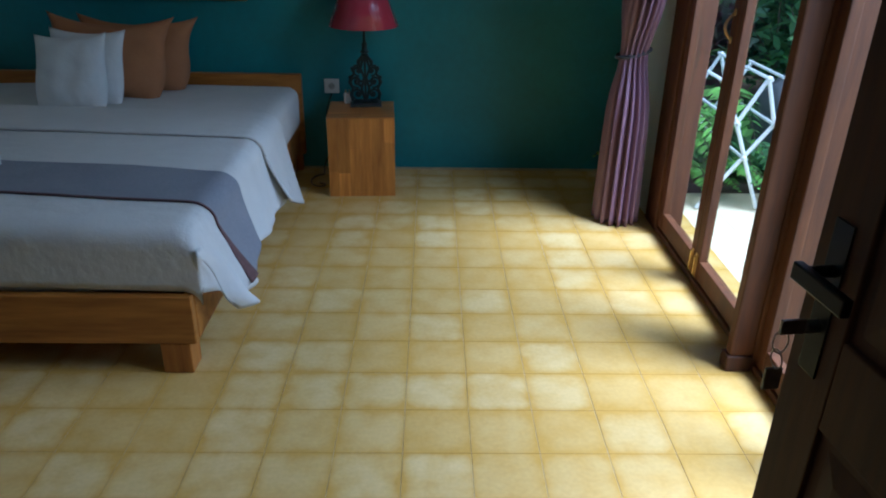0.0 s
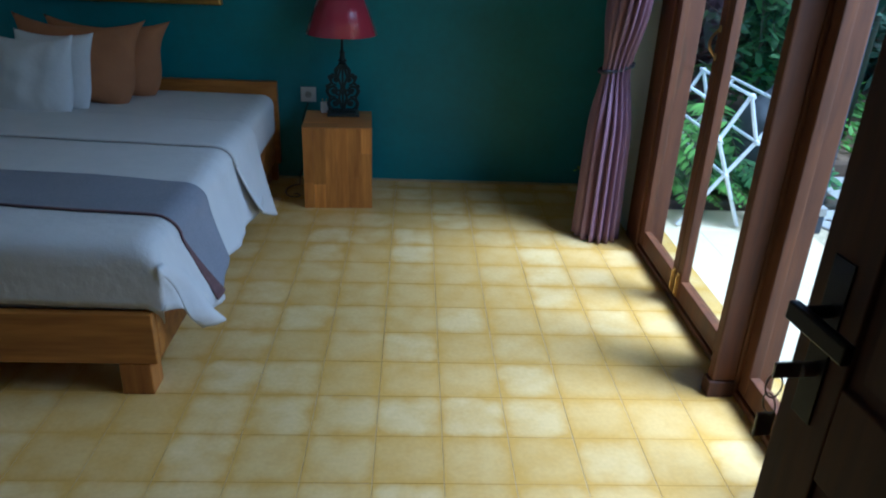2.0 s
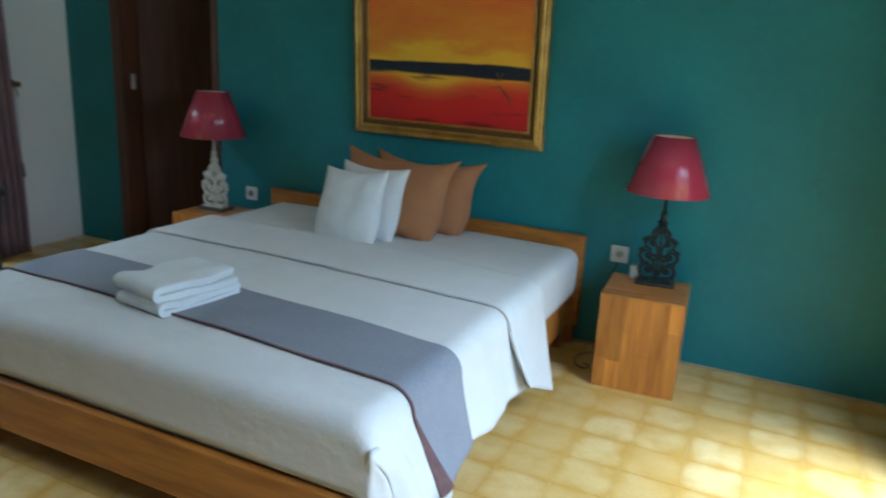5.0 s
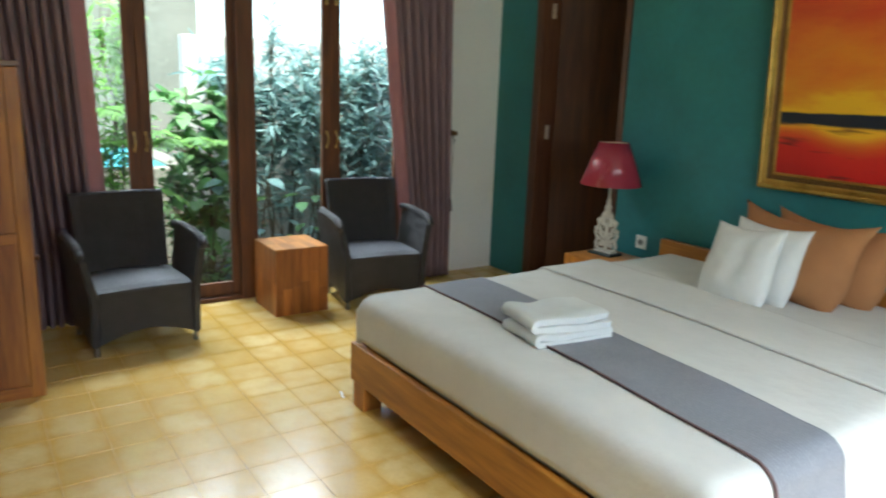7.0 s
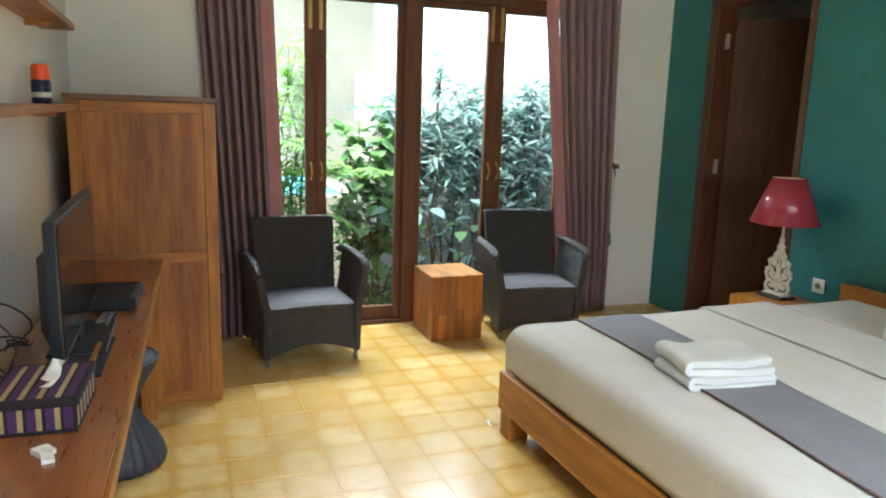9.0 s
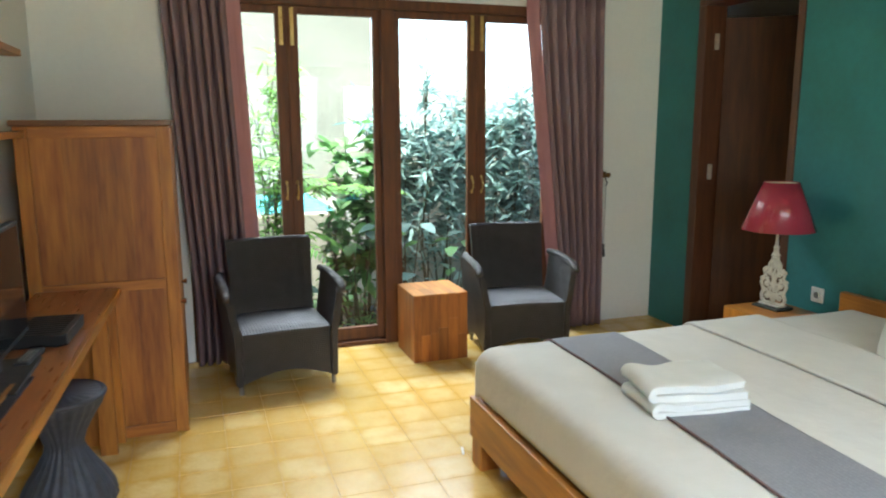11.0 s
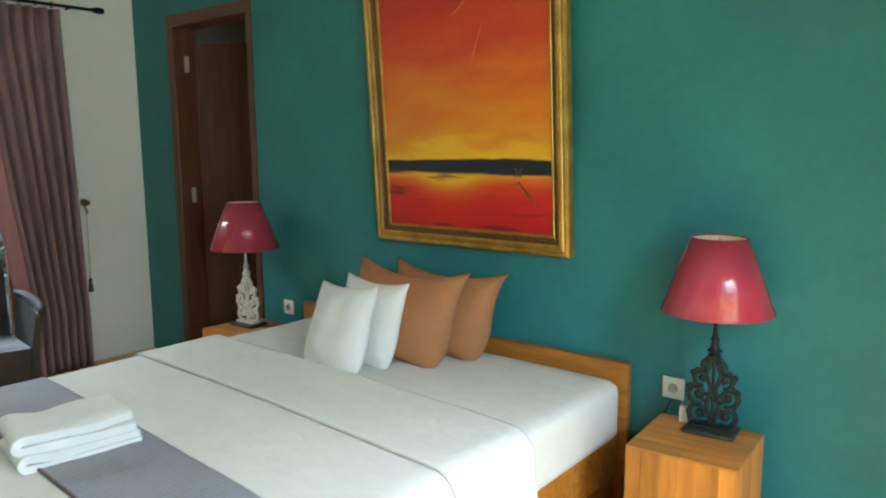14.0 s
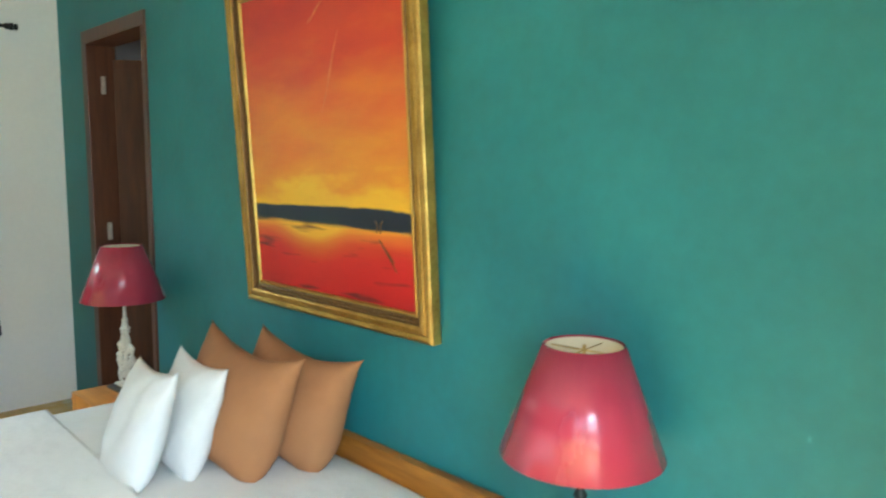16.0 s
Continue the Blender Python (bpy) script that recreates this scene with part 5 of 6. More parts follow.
# ---- wardrobe ----
def wardrobe():
    w = thing("wardrobe", "tall teak wardrobe with framed panels and a dark top", "wardrobe")
    x0, x1, y0, y1, h = -4.22, -3.293, SOUTH + 0.085, 1.10, 1.432
    # east side: stiles, rails and recessed panels
    t = 0.028
    for a, b in ((y0, y0 + 0.055), (y1 - 0.055, y1)):
        part("side_stile", solid(x1 - t, x1, a, b, 0.0, h, 0.003), TEAKUP, w)
    for z0, z1 in ((0.0, 0.055), (0.70, 0.745), (h - 0.05, h)):
        part("side_rail", solid(x1 - t, x1 - 0.001, y0 + 0.0555, y1 - 0.0555, z0, z1, 0.003), TEAKSIDE, w)
    for z0, z1 in ((0.055, 0.70), (0.745, h - 0.05)):
        n = 4
        for k in range(n):
            a, b = y0 + 0.0555 + (y1 - y0 - 0.111) * k / n, y0 + 0.0555 + (y1 - y0 - 0.111) * (k + 1) / n
            part("side_panel_board", solid(x1 - t + 0.002, x1 - 0.012, a + 0.0003, b - 0.0003, z0, z1), PANELTEAK, w)
    part("carcass", solid(x0, x1 - t - 0.0005, y0, y1 - 0.024, 0.0, h - 0.001), TEAKUP, w)
    part("top", solid(x0 - 0.005, x1 + 0.012, y0 - 0.012, y1 + 0.012, h + 0.0005, h + 0.026, 0.004), TEAKDARK, w, "dark teak top board")
    for a, b in ((x0, (x0 + x1) / 2 - 0.002), ((x0 + x1) / 2 + 0.002, x1 - t - 0.0005)):
        d = part("door", solid(a, b, y1 - 0.0235, y1 - 0.002, 0.03, h - 0.006, 0.003), TEAKUP, w)
        bm = bmesh.new()
        ring(bm, [(0, 0), (0.008, 0.0), (0.007, 0.012), (0.014, 0.018), (0.012, 0.026), (0, 0.028)], seg=14)
        k = b - 0.05 if a == x0 else b - 0.03
        part("knob", bm, FRAMEWOOD, d, m=pose(k, y1 - 0.002, 0.62, -90, 0, 0), smooth=60)


TEAKSIDE = wood("teak_level_grain", (0.45, 0.168, 0.027), (0.24, 0.076, 0.012), 0.48, axis=1, coat=0.03)
PANELTEAK = wood("golden_teak_panel", (0.42, 0.16, 0.025), (0.17, 0.046, 0.007), 0.5, axis=2, scale=1.6, coat=0.02, piece=0.12)
wardrobe()


# ---- desk along the south wall ----
DZ = 0.72


def desk():
    d = thing("desk", "long narrow teak wall desk with a pale front edge", "desk", pose(-3.28, 0.838, 0, 0, 0, -2.3))
    L, dep = 2.45, 0.345
    for k in range(3):
        a, b = -dep + dep * k / 3, -dep + dep * (k + 1) / 3
        part("top_plank", solid(0.0, L, a + 0.0004 + 0.02 * (k == 0), b - 0.0002, DZ - 0.035, DZ, 0.0005), DESKTEAK, d)
    part("front_edge", solid(0.0, L, 0.0, 0.012, DZ - 0.036, DZ - 0.001, 0.002), TEAK, d, "pale edge strip")
    for x in (0.0, L - 0.04):
        part("side_panel", solid(x, x + 0.035, -dep + 0.03, -0.012, 0, DZ - 0.0355, 0.003), TEAKUP, d)
    part("back_rail", solid(0.036, L - 0.041, -dep + 0.03, -dep + 0.05, DZ - 0.2, DZ - 0.0355, 0.003), TEAK, d)
    part("inner_leg", solid(0.12, 0.155, -0.1, -0.03, 0, DZ - 0.0355, 0.003), TEAKUP, d)


DESKTEAK = wood("reddish_desk_teak", (0.34, 0.125, 0.04), (0.20, 0.065, 0.02), 0.3, axis=0, coat=0.35, piece=0.1)
desk()


def television():
    ang = math.degrees(math.atan2(0.016, -0.747))
    tv = thing("television", "small flat television on a glossy black stand", "television", pose(-2.11, 0.622, DZ, 0, 0, ang))
    w, z0, z1 = 0.374, 0.045, 0.415
    part("cabinet", solid(-w, w, -0.008, 0.022, z0, z1, 0.004), TVBACK, tv)
    bm = solid(-w + 0.04, w - 0.04, 0.022, 0.055, z0 + 0.03, z1 - 0.08)
    for v in bm.verts:
        if v.co.y > 0.03:
            v.co.x *= 0.85
            v.co.z = z0 + 0.19 + (v.co.z - z0 - 0.19) * 0.75
    part("back_cover", bm, BLACK, tv, m=pose(0, 0, 0))
    part("screen", solid(-w + 0.012, w - 0.012, -0.0100, -0.0082, z0 + 0.018, z1 - 0.012), SCREEN, tv, "dark glossy screen, switched off")
    part("neck", solid(-0.05, 0.05, -0.004, 0.02, 0.012, z0 - 0.0005, 0.003), BLACK, tv)
    part("stand", solid(-0.17, 0.17, -0.085, 0.07, 0.0005, 0.0115, 0.004), BLACK, tv)


# the set faces the bed, away from the wall
television()


def desk_things():
    st = thing("receiver_box", "flat black receiver with vents on the desk", "receiver", pose(-2.53, 0.685, DZ, 0, 0, -4))
    part("case", solid(-0.13, 0.13, -0.10, 0.09, 0.006, 0.045, 0.004), BLACK, st)
    for k in range(9):
        part("vent_rib", solid(-0.12 + 0.027 * k, -0.108 + 0.027 * k, -0.07, 0.07, 0.0452, 0.0485), BLACK, st)
    for x in (-0.11, 0.11):
        part("foot", solid(x - 0.01, x + 0.01, -0.08, 0.07, 0.0, 0.0058), BLACK, st)
    rm = thing("remote_control", "long black remote control on the desk", "remote control", pose(-2.28, 0.675, DZ, 0, 0, 84))
    part("case", solid(-0.022, 0.022, -0.085, 0.085, 0, 0.018, 0.005), BLACK, rm)
    for i in range(3):
        for j in range(6):
            part("button", solid(-0.016 + 0.012 * i, -0.009 + 0.012 * i, -0.06 + 0.02 * j, -0.05 + 0.02 * j, 0.018, 0.0198), SOCKETGREY, rm)
    # dark slab and wooden strip drawing the television stand's gloss and wood reflection
    pm = thing("stand_gloss", "added dark slab for the glossy television stand and its reflection", "tray", pose(-1.93, 0.665, DZ, 0, 0, -3))
    part("mat", solid(-0.17, 0.17, -0.085, 0.045, 0.0, 0.006, 0.002), DARKCLOTH, pm)
    part("strip", solid(-0.10, 0.08, 0.002, 0.016, 0.0062, 0.012, 0.001), TEAK, pm, "strip painting the wood reflected in the stand")
    tb = thing("tissue_box", "tissue box in purple and straw striped weave", "tissue box", pose(-1.55, 0.60, DZ, 0, 0, -4))
    hx, hy, hz = 0.12, 0.088, 0.078
    part("body", solid(-hx, hx, -hy, hy, 0.008, hz - 0.018, 0.004), DARKCLOTH, tb)
    part("base", solid(-hx - 0.002, hx + 0.002, -hy - 0.002, hy + 0.002, 0.0, 0.0078, 0.002), DARKCLOTH, tb)
    lid = part("lid", solid(-hx - 0.005, hx + 0.005, -hy - 0.005, hy + 0.005, hz - 0.0178, hz, 0.003), DARKCLOTH, tb, "dark-edged lid")
    n = 9
    for k in range(n):
        a = -hy + 0.006 + (2 * hy - 0.012) * k / n
        b = a + (2 * hy - 0.012) / n * (0.95 if k % 2 == 0 else 0.6)
        mt = PURPLE if k % 2 == 0 else STRAW
        part("stripe", solid(hx - 0.001, hx + 0.0012, a, b, 0.009, hz - 0.019), mt, tb)
        part("stripe", solid(-hx + 0.012, hx - 0.012, a, b, hz - 0.001, hz + 0.0012), mt, lid)
    n = 12
    for k in range(n):
        a = -hx + 0.006 + (2 * hx - 0.012) * k / n
        b = a + (2 * hx - 0.012) / n * (0.95 if k % 2 == 0 else 0.6)
        part("stripe", solid(a, b, hy - 0.001, hy + 0.0012, 0.009, hz - 0.019), PURPLE if k % 2 == 0 else STRAW, tb)
    bm = bmesh.new()
    rows = []
    for j in range(8):
        v = j / 7
        rows.append([bm.verts.new((-0.045 + 0.09 * i / 10 + 0.014 * v * math.sin(i), 0.012 * math.sin(i * 1.1 + 2 * v) * (1 - 0.3 * v) + 0.03 * v, hz - 0.004 + 0.052 * v * (0.55 + 0.45 * math.sin(i * 0.55 + 0.3)))) for i in range(11)])
    for a, b in zip(rows, rows[1:]):
        for i in range(10):
            bm.faces.new((a[i], a[i + 1], b[i + 1], b[i]))
    cloth_part("tissue", bm, PAPER, tb, "white tissue pulled up through the lid")
    wr = thing("paper_wrapper", "small crumpled white paper wrapper on the desk", "wrapper", pose(-1.33, 0.632, DZ, 0, 0, 25))
    for (x0, x1, y0, y1, turn) in ((-0.024, 0.012, -0.02, 0.014, 12), (0.004, 0.05, -0.012, 0.012, -14)):
        bm = solid(x0, x1, y0, y1, 0.0005, 0.009)
        bmesh.ops.subdivide_edges(bm, edges=bm.edges[:], cuts=4, use_grid_fill=True)
        for v in bm.verts:
            if v.co.z > 0.004:
                v.co.z += 0.007 * abs(noise.noise(v.co * 60))
        part("fold", bm, PAPER, wr, m=pose(0, 0, 0, 0, 0, turn))
    cb = thing("television_cable", "black cables looping behind the television", "cable")
    for k, (dx, hgt) in enumerate(((0.0, 0.17), (0.04, 0.09), (-0.03, 0.05))):
        bm = bmesh.new()
        tube(bm, [(-1.70 + dx - 0.36 * q / 14, 0.475 + 0.04 * math.sin(q * 0.7 + k), DZ + 0.004 + max(0, hgt * math.sin(math.pi * q / 14) + 0.01 * math.sin(q + k))) for q in range(15)], 0.0028, 6)
        part("cable", bm, BLACK, cb, smooth=True)


desk_things()


# ---- stool under the desk ----
def stool():
    s = thing("stool", "blue-grey plaited hourglass stool under the desk", "stool", pose(-2.74, 0.665, 0))
    prof = [(0.0, 0.003), (0.165, 0.003), (0.172, 0.02), (0.165, 0.06), (0.14, 0.11), (0.10, 0.17), (0.072, 0.22), (0.066, 0.25), (0.078, 0.29), (0.11, 0.35), (0.142, 0.40), (0.152, 0.43), (0.142, 0.447), (0.0, 0.45)]
    bm = bmesh.new()
    seg = 96
    rows = []
    for r, z in prof:
        rows.append([bm.verts.new(((r + (0.004 * math.cos(24 * a) if 0.06 < r else 0)) * math.cos(a + 0.35 * z), (r + (0.004 * math.cos(24 * a) if 0.06 < r else 0)) * math.sin(a + 0.35 * z), z)) for a in (2 * math.pi * k / seg for k in range(seg))])
    for a, b in zip(rows, rows[1:]):
        for i in range(seg):
            bm.faces.new((a[i], a[(i + 1) % seg], b[(i + 1) % seg], b[i]))
    bmesh.ops.remove_doubles(bm, verts=bm.verts[:], dist=0.0002)
    part("body", bm, BLUEGREY, s, smooth=True)
    bm = bmesh.new()
    tube(bm, [(0.15 * math.cos(a), 0.15 * math.sin(a), 0.436) for a in (2 * math.pi * k / 40 for k in range(40))], 0.012, 8, True)
    part("seat_rim", bm, BLUEGREY, s, smooth=True)


stool()


# ---- shelves and the can ----
for z, lab in ((1.385, "plain teak wall shelf level with the wardrobe top"), (1.722, "plain teak wall shelf above another one")):
    sh = thing("wall_shelf", lab, "shelf", group="wall shelves")
    part("board", solid(-3.27 - 0.10 * (z > 1.5), -1.5, SOUTH + 0.001, SOUTH + 0.135, z, z + 0.028, 0.003), TEAK, sh)
    for x in (-3.0, -1.8):
        part("cleat", solid(x, x + 0.03, SOUTH + 0.001, SOUTH + 0.09, z - 0.02, z - 0.0005, 0.002), TEAK, sh)
can = thing("spray_can", "small navy spray can with an orange cap", "spray can", pose(-2.78, SOUTH + 0.07, 1.4135))
bm = bmesh.new()
ring(bm, [(0, 0), (0.031, 0.0), (0.033, 0.004), (0.033, 0.078), (0.030, 0.084), (0, 0.084)], seg=28)
part("body", bm, NAVY, can, smooth=40)
bm = bmesh.new()
ring(bm, [(0, 0.0843), (0.031, 0.0843), (0.032, 0.09), (0.030, 0.128), (0.026, 0.138), (0, 0.14)], seg=28)
part("cap", bm, ORANGE, can, "orange plastic cap", smooth=40)
bm = bmesh.new()
ring(bm, [(0.0335, 0.022), (0.0335, 0.040)], seg=28)
part("label_band", bm, WHITEPLASTIC, can, "pale printed band")
scrap = thing("paper_scrap", "thin white paper strip on the floor", "paper scrap", pose(-2.655, 2.25, 0.0, 0, 0, 75))
part("strip", solid(-0.004, 0.004, -0.035, 0.035, 0.0005, 0.003), PAPER, scrap)

# ---- outdoors ----
SOIL = mat("garden_soil", (0.075, 0.06, 0.04), 0.95, scale=2, amount=0.5, bump=0.01, bump_scale=18)
# beige render kept dark in colour so full sun doesn't wash it out
DARKENEDWALL = mat("darkened_beige_render", (0.19, 0.175, 0.13), 0.9, dark=(0.12, 0.115, 0.085), scale=0.9, bump=0.002, bump_scale=20)
CONCRETE = mat("garden_wall_render", (0.40, 0.395, 0.34), 0.9, dark=(0.25, 0.25, 0.21), scale=1.4, bump=0.002, bump_scale=25)
STONE = mat("dark_rounded_stone", (0.07, 0.075, 0.085), 0.7, scale=6, amount=0.4, bump=0.004, bump_scale=20)
KERB = mat("pale_pool_edge", (0.45, 0.44, 0.40), 0.7, scale=6, amount=0.2)
BRICKKERB = mat("brown_garden_edge", (0.20, 0.13, 0.08), 0.85, scale=8, amount=0.4, bump=0.003, bump_scale=30)
COLUMN = mat("blue_grey_painted_post", (0.045, 0.06, 0.085), 0.5, scale=6, amount=0.2)
WHITESTEEL = mat("white_painted_steel", (0.78, 0.80, 0.80), 0.35, scale=12, amount=0.08)
TERRACE = mat("terrace_tile", (0.78, 0.70, 0.52), 0.45, dark=(0.68, 0.56, 0.34), scale=5, bump=0.0008, bump_scale=30, piece=0.1)
BARK = mat("green_brown_stem", (0.09, 0.075, 0.04), 0.8, scale=12, amount=0.4, bump=0.003, bump_scale=40)
DRY = mat("dry_hanging_roots", (0.34, 0.31, 0.25), 0.9, scale=12, amount=0.4)
FLOWER = mat("red_flower", (0.62, 0.03, 0.06), 0.6, scale=20)


def leaf_mat(name, color, dark):
    m = mat(name, color, 0.62, dark=dark, scale=3, bump_scale=14)
    nt = m.node_tree
    b = nt.nodes["Principled BSDF"]
    geo = nt.nodes.new("ShaderNodeNewGeometry")
    old = b.inputs["Base Color"].links[0].from_socket
    hsv = nt.nodes.new("ShaderNodeHueSaturation")
    mr = nt.nodes.new("ShaderNodeMapRange")
    mr.inputs[3].default_value, mr.inputs[4].default_value = 0.55, 1.5
    link(nt, geo.outputs["Random Per Island"], mr.inputs[0])
    link(nt, mr.outputs[0], hsv.inputs["Value"])
    link(nt, old, hsv.inputs["Color"])
    tr, mx = nt.nodes.new("ShaderNodeBsdfTranslucent"), nt.nodes.new("ShaderNodeMixShader")
    mx.inputs[0].default_value = 0.42
    link(nt, hsv.outputs[0], b.inputs["Base Color"])
    link(nt, hsv.outputs[0], tr.inputs["Color"])
    link(nt, b.outputs[0], mx.inputs[1])
    link(nt, tr.outputs[0], mx.inputs[2])
    link(nt, mx.outputs[0], nt.nodes["Material Output"].inputs["Surface"])
    return m


LEAF = leaf_mat("mid_green_leaf", (0.15, 0.28, 0.10), (0.07, 0.16, 0.05))
BRIGHT = leaf_mat("bright_green_leaf", (0.22, 0.42, 0.075), (0.12, 0.28, 0.05))
COOL = leaf_mat("blue_green_leaf", (0.26, 0.39, 0.36), (0.14, 0.23, 0.21))
DEEP = leaf_mat("deep_green_leaf", (0.11, 0.20, 0.12), (0.05, 0.10, 0.06))


def leaves_mesh(leaves):
    """One mesh of bent pointed leaves: base, direction, length, width, droop, normal turn."""
    vs, fs = [], []
    for base, way, ln, wd, droop, spin in leaves:
        way = way.normalized()
        side = way.cross(Vector((0, 0, 1)))
        if side.length < 1e-3:
            side = Vector((1, 0, 0))
        side.normalize()
        side = (Matrix.Rotation(spin, 3, way) @ side)
        k = len(vs)
        pts = [(0.0, 0.12), (0.35, 1.0), (0.7, 0.75), (1.0, 0.02)]
        for q, w in pts:
            c = base + way * ln * q + Vector((0, 0, -droop * ln * q * q))
            vs += [tuple(c - side * wd * 0.5 * w), tuple(c + side * wd * 0.5 * w)]
        for j in range(3):
            a = k + 2 * j
            fs.append((a, a + 1, a + 3, a + 2))
    me = bpy.data.meshes.new("crown")
    me.from_pydata(vs, [], fs)
    for p in me.polygons:
        p.use_smooth = True
    return me


def crown(name, leaves, material, parent, label=""):
    me = leaves_mesh(leaves)
    me.materials.append(material)
    ob = new(name, me)
    ob.parent = parent
    return tagged(ob, label)


def rand_dir(rng, up=0.3):
    a = rng.uniform(0, 2 * math.pi)
    return Vector((math.cos(a), math.sin(a), rng.gauss(up, 0.5)))


def shrub(x, y, z0, h, r, n, material, label, seed, ln=(0.07, 0.13), wd=0.26, stems=6, low=0.25, up=0.35, name="shrub"):
    """Several leaning stems that fork, with leaves set all round their upper parts."""
    rng = random.Random(seed)
    s = thing(name, label, name.replace("_", " "))
    twigs = []
    for k in range(stems):
        a = rng.uniform(0, 6.28)
        tip = Vector((x + r * 0.8 * math.cos(a) * rng.uniform(0.2, 1), y + r * 0.8 * math.sin(a) * rng.uniform(0.2, 1), z0 + h * rng.uniform(0.72, 1.0)))
        base = Vector((x + 0.05 * math.cos(a), y + 0.05 * math.sin(a), z0))
        pts = [base.lerp(tip, q / 6) + Vector((rng.gauss(0, 0.02), rng.gauss(0, 0.02), 0)) * (q > 0) for q in range(7)]
        bm = bmesh.new()
        tube(bm, pts, [0.011 * (1 - 0.12 * q) for q in range(7)], 6)
        for f in range(4):
            p = pts[rng.randint(2, 5)]
            e = p + Vector((rng.gauss(0, r * 0.35), rng.gauss(0, r * 0.35), rng.uniform(0.08, 0.25) * h))
            tube(bm, [p, p.lerp(e, 0.5) + Vector((0, 0, 0.02)), e], [0.006, 0.005, 0.003], 5)
            twigs.append((p, e))
        part("stem", bm, BARK, s, smooth=True)
        twigs.append((pts[2], pts[4]))
        twigs.append((pts[4], pts[6]))
    out = []
    for k in range(n):
        p, e = rng.choice(twigs)
        q = rng.random()
        c = p.lerp(e, q) + Vector((rng.gauss(0, r * 0.12), rng.gauss(0, r * 0.12), rng.gauss(0, h * 0.04)))
        if c.z < z0 + low * h * rng.random():
            continue
        l = rng.uniform(*ln)
        out.append((c, rand_dir(rng, up), l, l * wd * rng.uniform(0.8, 1.2), rng.uniform(0.05, 0.5), rng.uniform(-0.6, 0.6)))
    crown("crown", out, material, s)
    return s


def frond_plant(x, y, z0, n, length, material, label, seed, rise=0.9, name="fern", leaflets=22, wid=0.09, spread=1.0, face=None):
    """Arching fronds of paired leaflets from one crown."""
    rng = random.Random(seed)
    s = thing(name, label, name)
    for k in range(n):
        a = rng.uniform(0, 6.28) if face is None else face + rng.uniform(-1.6, 1.6)
        l = length * rng.uniform(0.7, 1.1)
        d = Vector((math.cos(a), math.sin(a), 0))
        rise_k = rise * rng.uniform(0.7, 1.2)
        pts = [Vector((x, y, z0)) + d * (l * spread * q) + Vector((0, 0, l * (rise_k * q - 0.85 * rise_k * q * q))) for q in (j / leaflets for j in range(leaflets + 1))]
        bm = bmesh.new()
        tube(bm, pts[::2], 0.003, 4)
        fr = part("frond", bm, BARK, s)
        out = []
        for j in range(2, leaflets + 1):
            q = j / leaflets
            w = wid * l / 0.6 * math.sin(math.pi * min(1, 0.12 + 0.9 * q)) ** 0.7 + 0.01
            t = (pts[j] - pts[j - 1]).normalized()
            sd = t.cross(Vector((0, 0, 1))).normalized()
            for sg in (-1, 1):
                out.append((pts[j], sd * sg + t * 0.5 + Vector((0, 0, rng.uniform(-0.15, 0.15))), w, max(0.006, 0.9 * l / leaflets), 0.35, rng.uniform(-0.3, 0.3)))
        crown("leaflets", out, material, fr)
    return s


def broad_plant(x, y, z0, n, h, material, label, seed, size=0.16, name="broadleaf_plant"):
    rng = random.Random(seed)
    s = thing(name, label, "plant")
    out = []
    bm = bmesh.new()
    for k in range(n):
        a = rng.uniform(0, 6.28)
        top = Vector((x + rng.gauss(0, 0.13), y + rng.gauss(0, 0.16), z0 + h * rng.uniform(0.25, 1)))
        tube(bm, [(x + rng.gauss(0, 0.04), y + rng.gauss(0, 0.04), z0), tuple(Vector((x, y, z0)).lerp(top, 0.6)), tuple(top)], [0.006, 0.005, 0.003], 5)
        l = size * rng.uniform(0.7, 1.2)
        out.append((top, Vector((math.cos(a), math.sin(a), 0.15)), l, l * 0.62, 0.45, rng.uniform(-0.4, 0.4)))
    part("stalks", bm, BARK, s)
    crown("leaves", out, material, s)
    return s


# ground, one sheet to the horizon
bm = bmesh.new()
box(bm, -2500, 2500, -2500, 2500, -0.5, -0.22)
tagged(part("ground", bm, SOIL), "dark garden soil around the house", "ground", kind="structure")

# --- pool side (east) ---
bm = bmesh.new()
P = [(2.36, 4.02), (2.75, 4.62), (7.5, 4.62), (7.5, -3.0), (6.0, -3.0)]
tv = [bm.verts.new((x, y, -0.13)) for x, y in P]
bm.faces.new(tv)
WATER = mat("pool_water", (0.07, 0.52, 0.58), 0.05, dark=(0.05, 0.44, 0.52), scale=2.0, bump=0.004, bump_scale=6)
tagged(part("water", bm, WATER), "pale turquoise pool water", "pool", kind="structure")
bm = bmesh.new()
P2 = [(1.302, -3.0), (6.0, -3.0), (2.36, 4.02), (2.0, 4.17), (1.302, 4.17)]
lo, hi = [bm.verts.new((x, y, -0.22)) for x, y in P2], [bm.verts.new((x, y, -0.056)) for x, y in P2]
bm.faces.new(hi)
for k in range(5):
    bm.faces.new((lo[k], lo[(k + 1) % 5], hi[(k + 1) % 5], hi[k]))
terrace = tagged(part("terrace", bm, GROUT), "yellow tiled pool terrace in bright daylight", "terrace", kind="structure")
edge = tagged(new("pool_edge"), "pale stone pool edging", "pool edge", kind="structure")
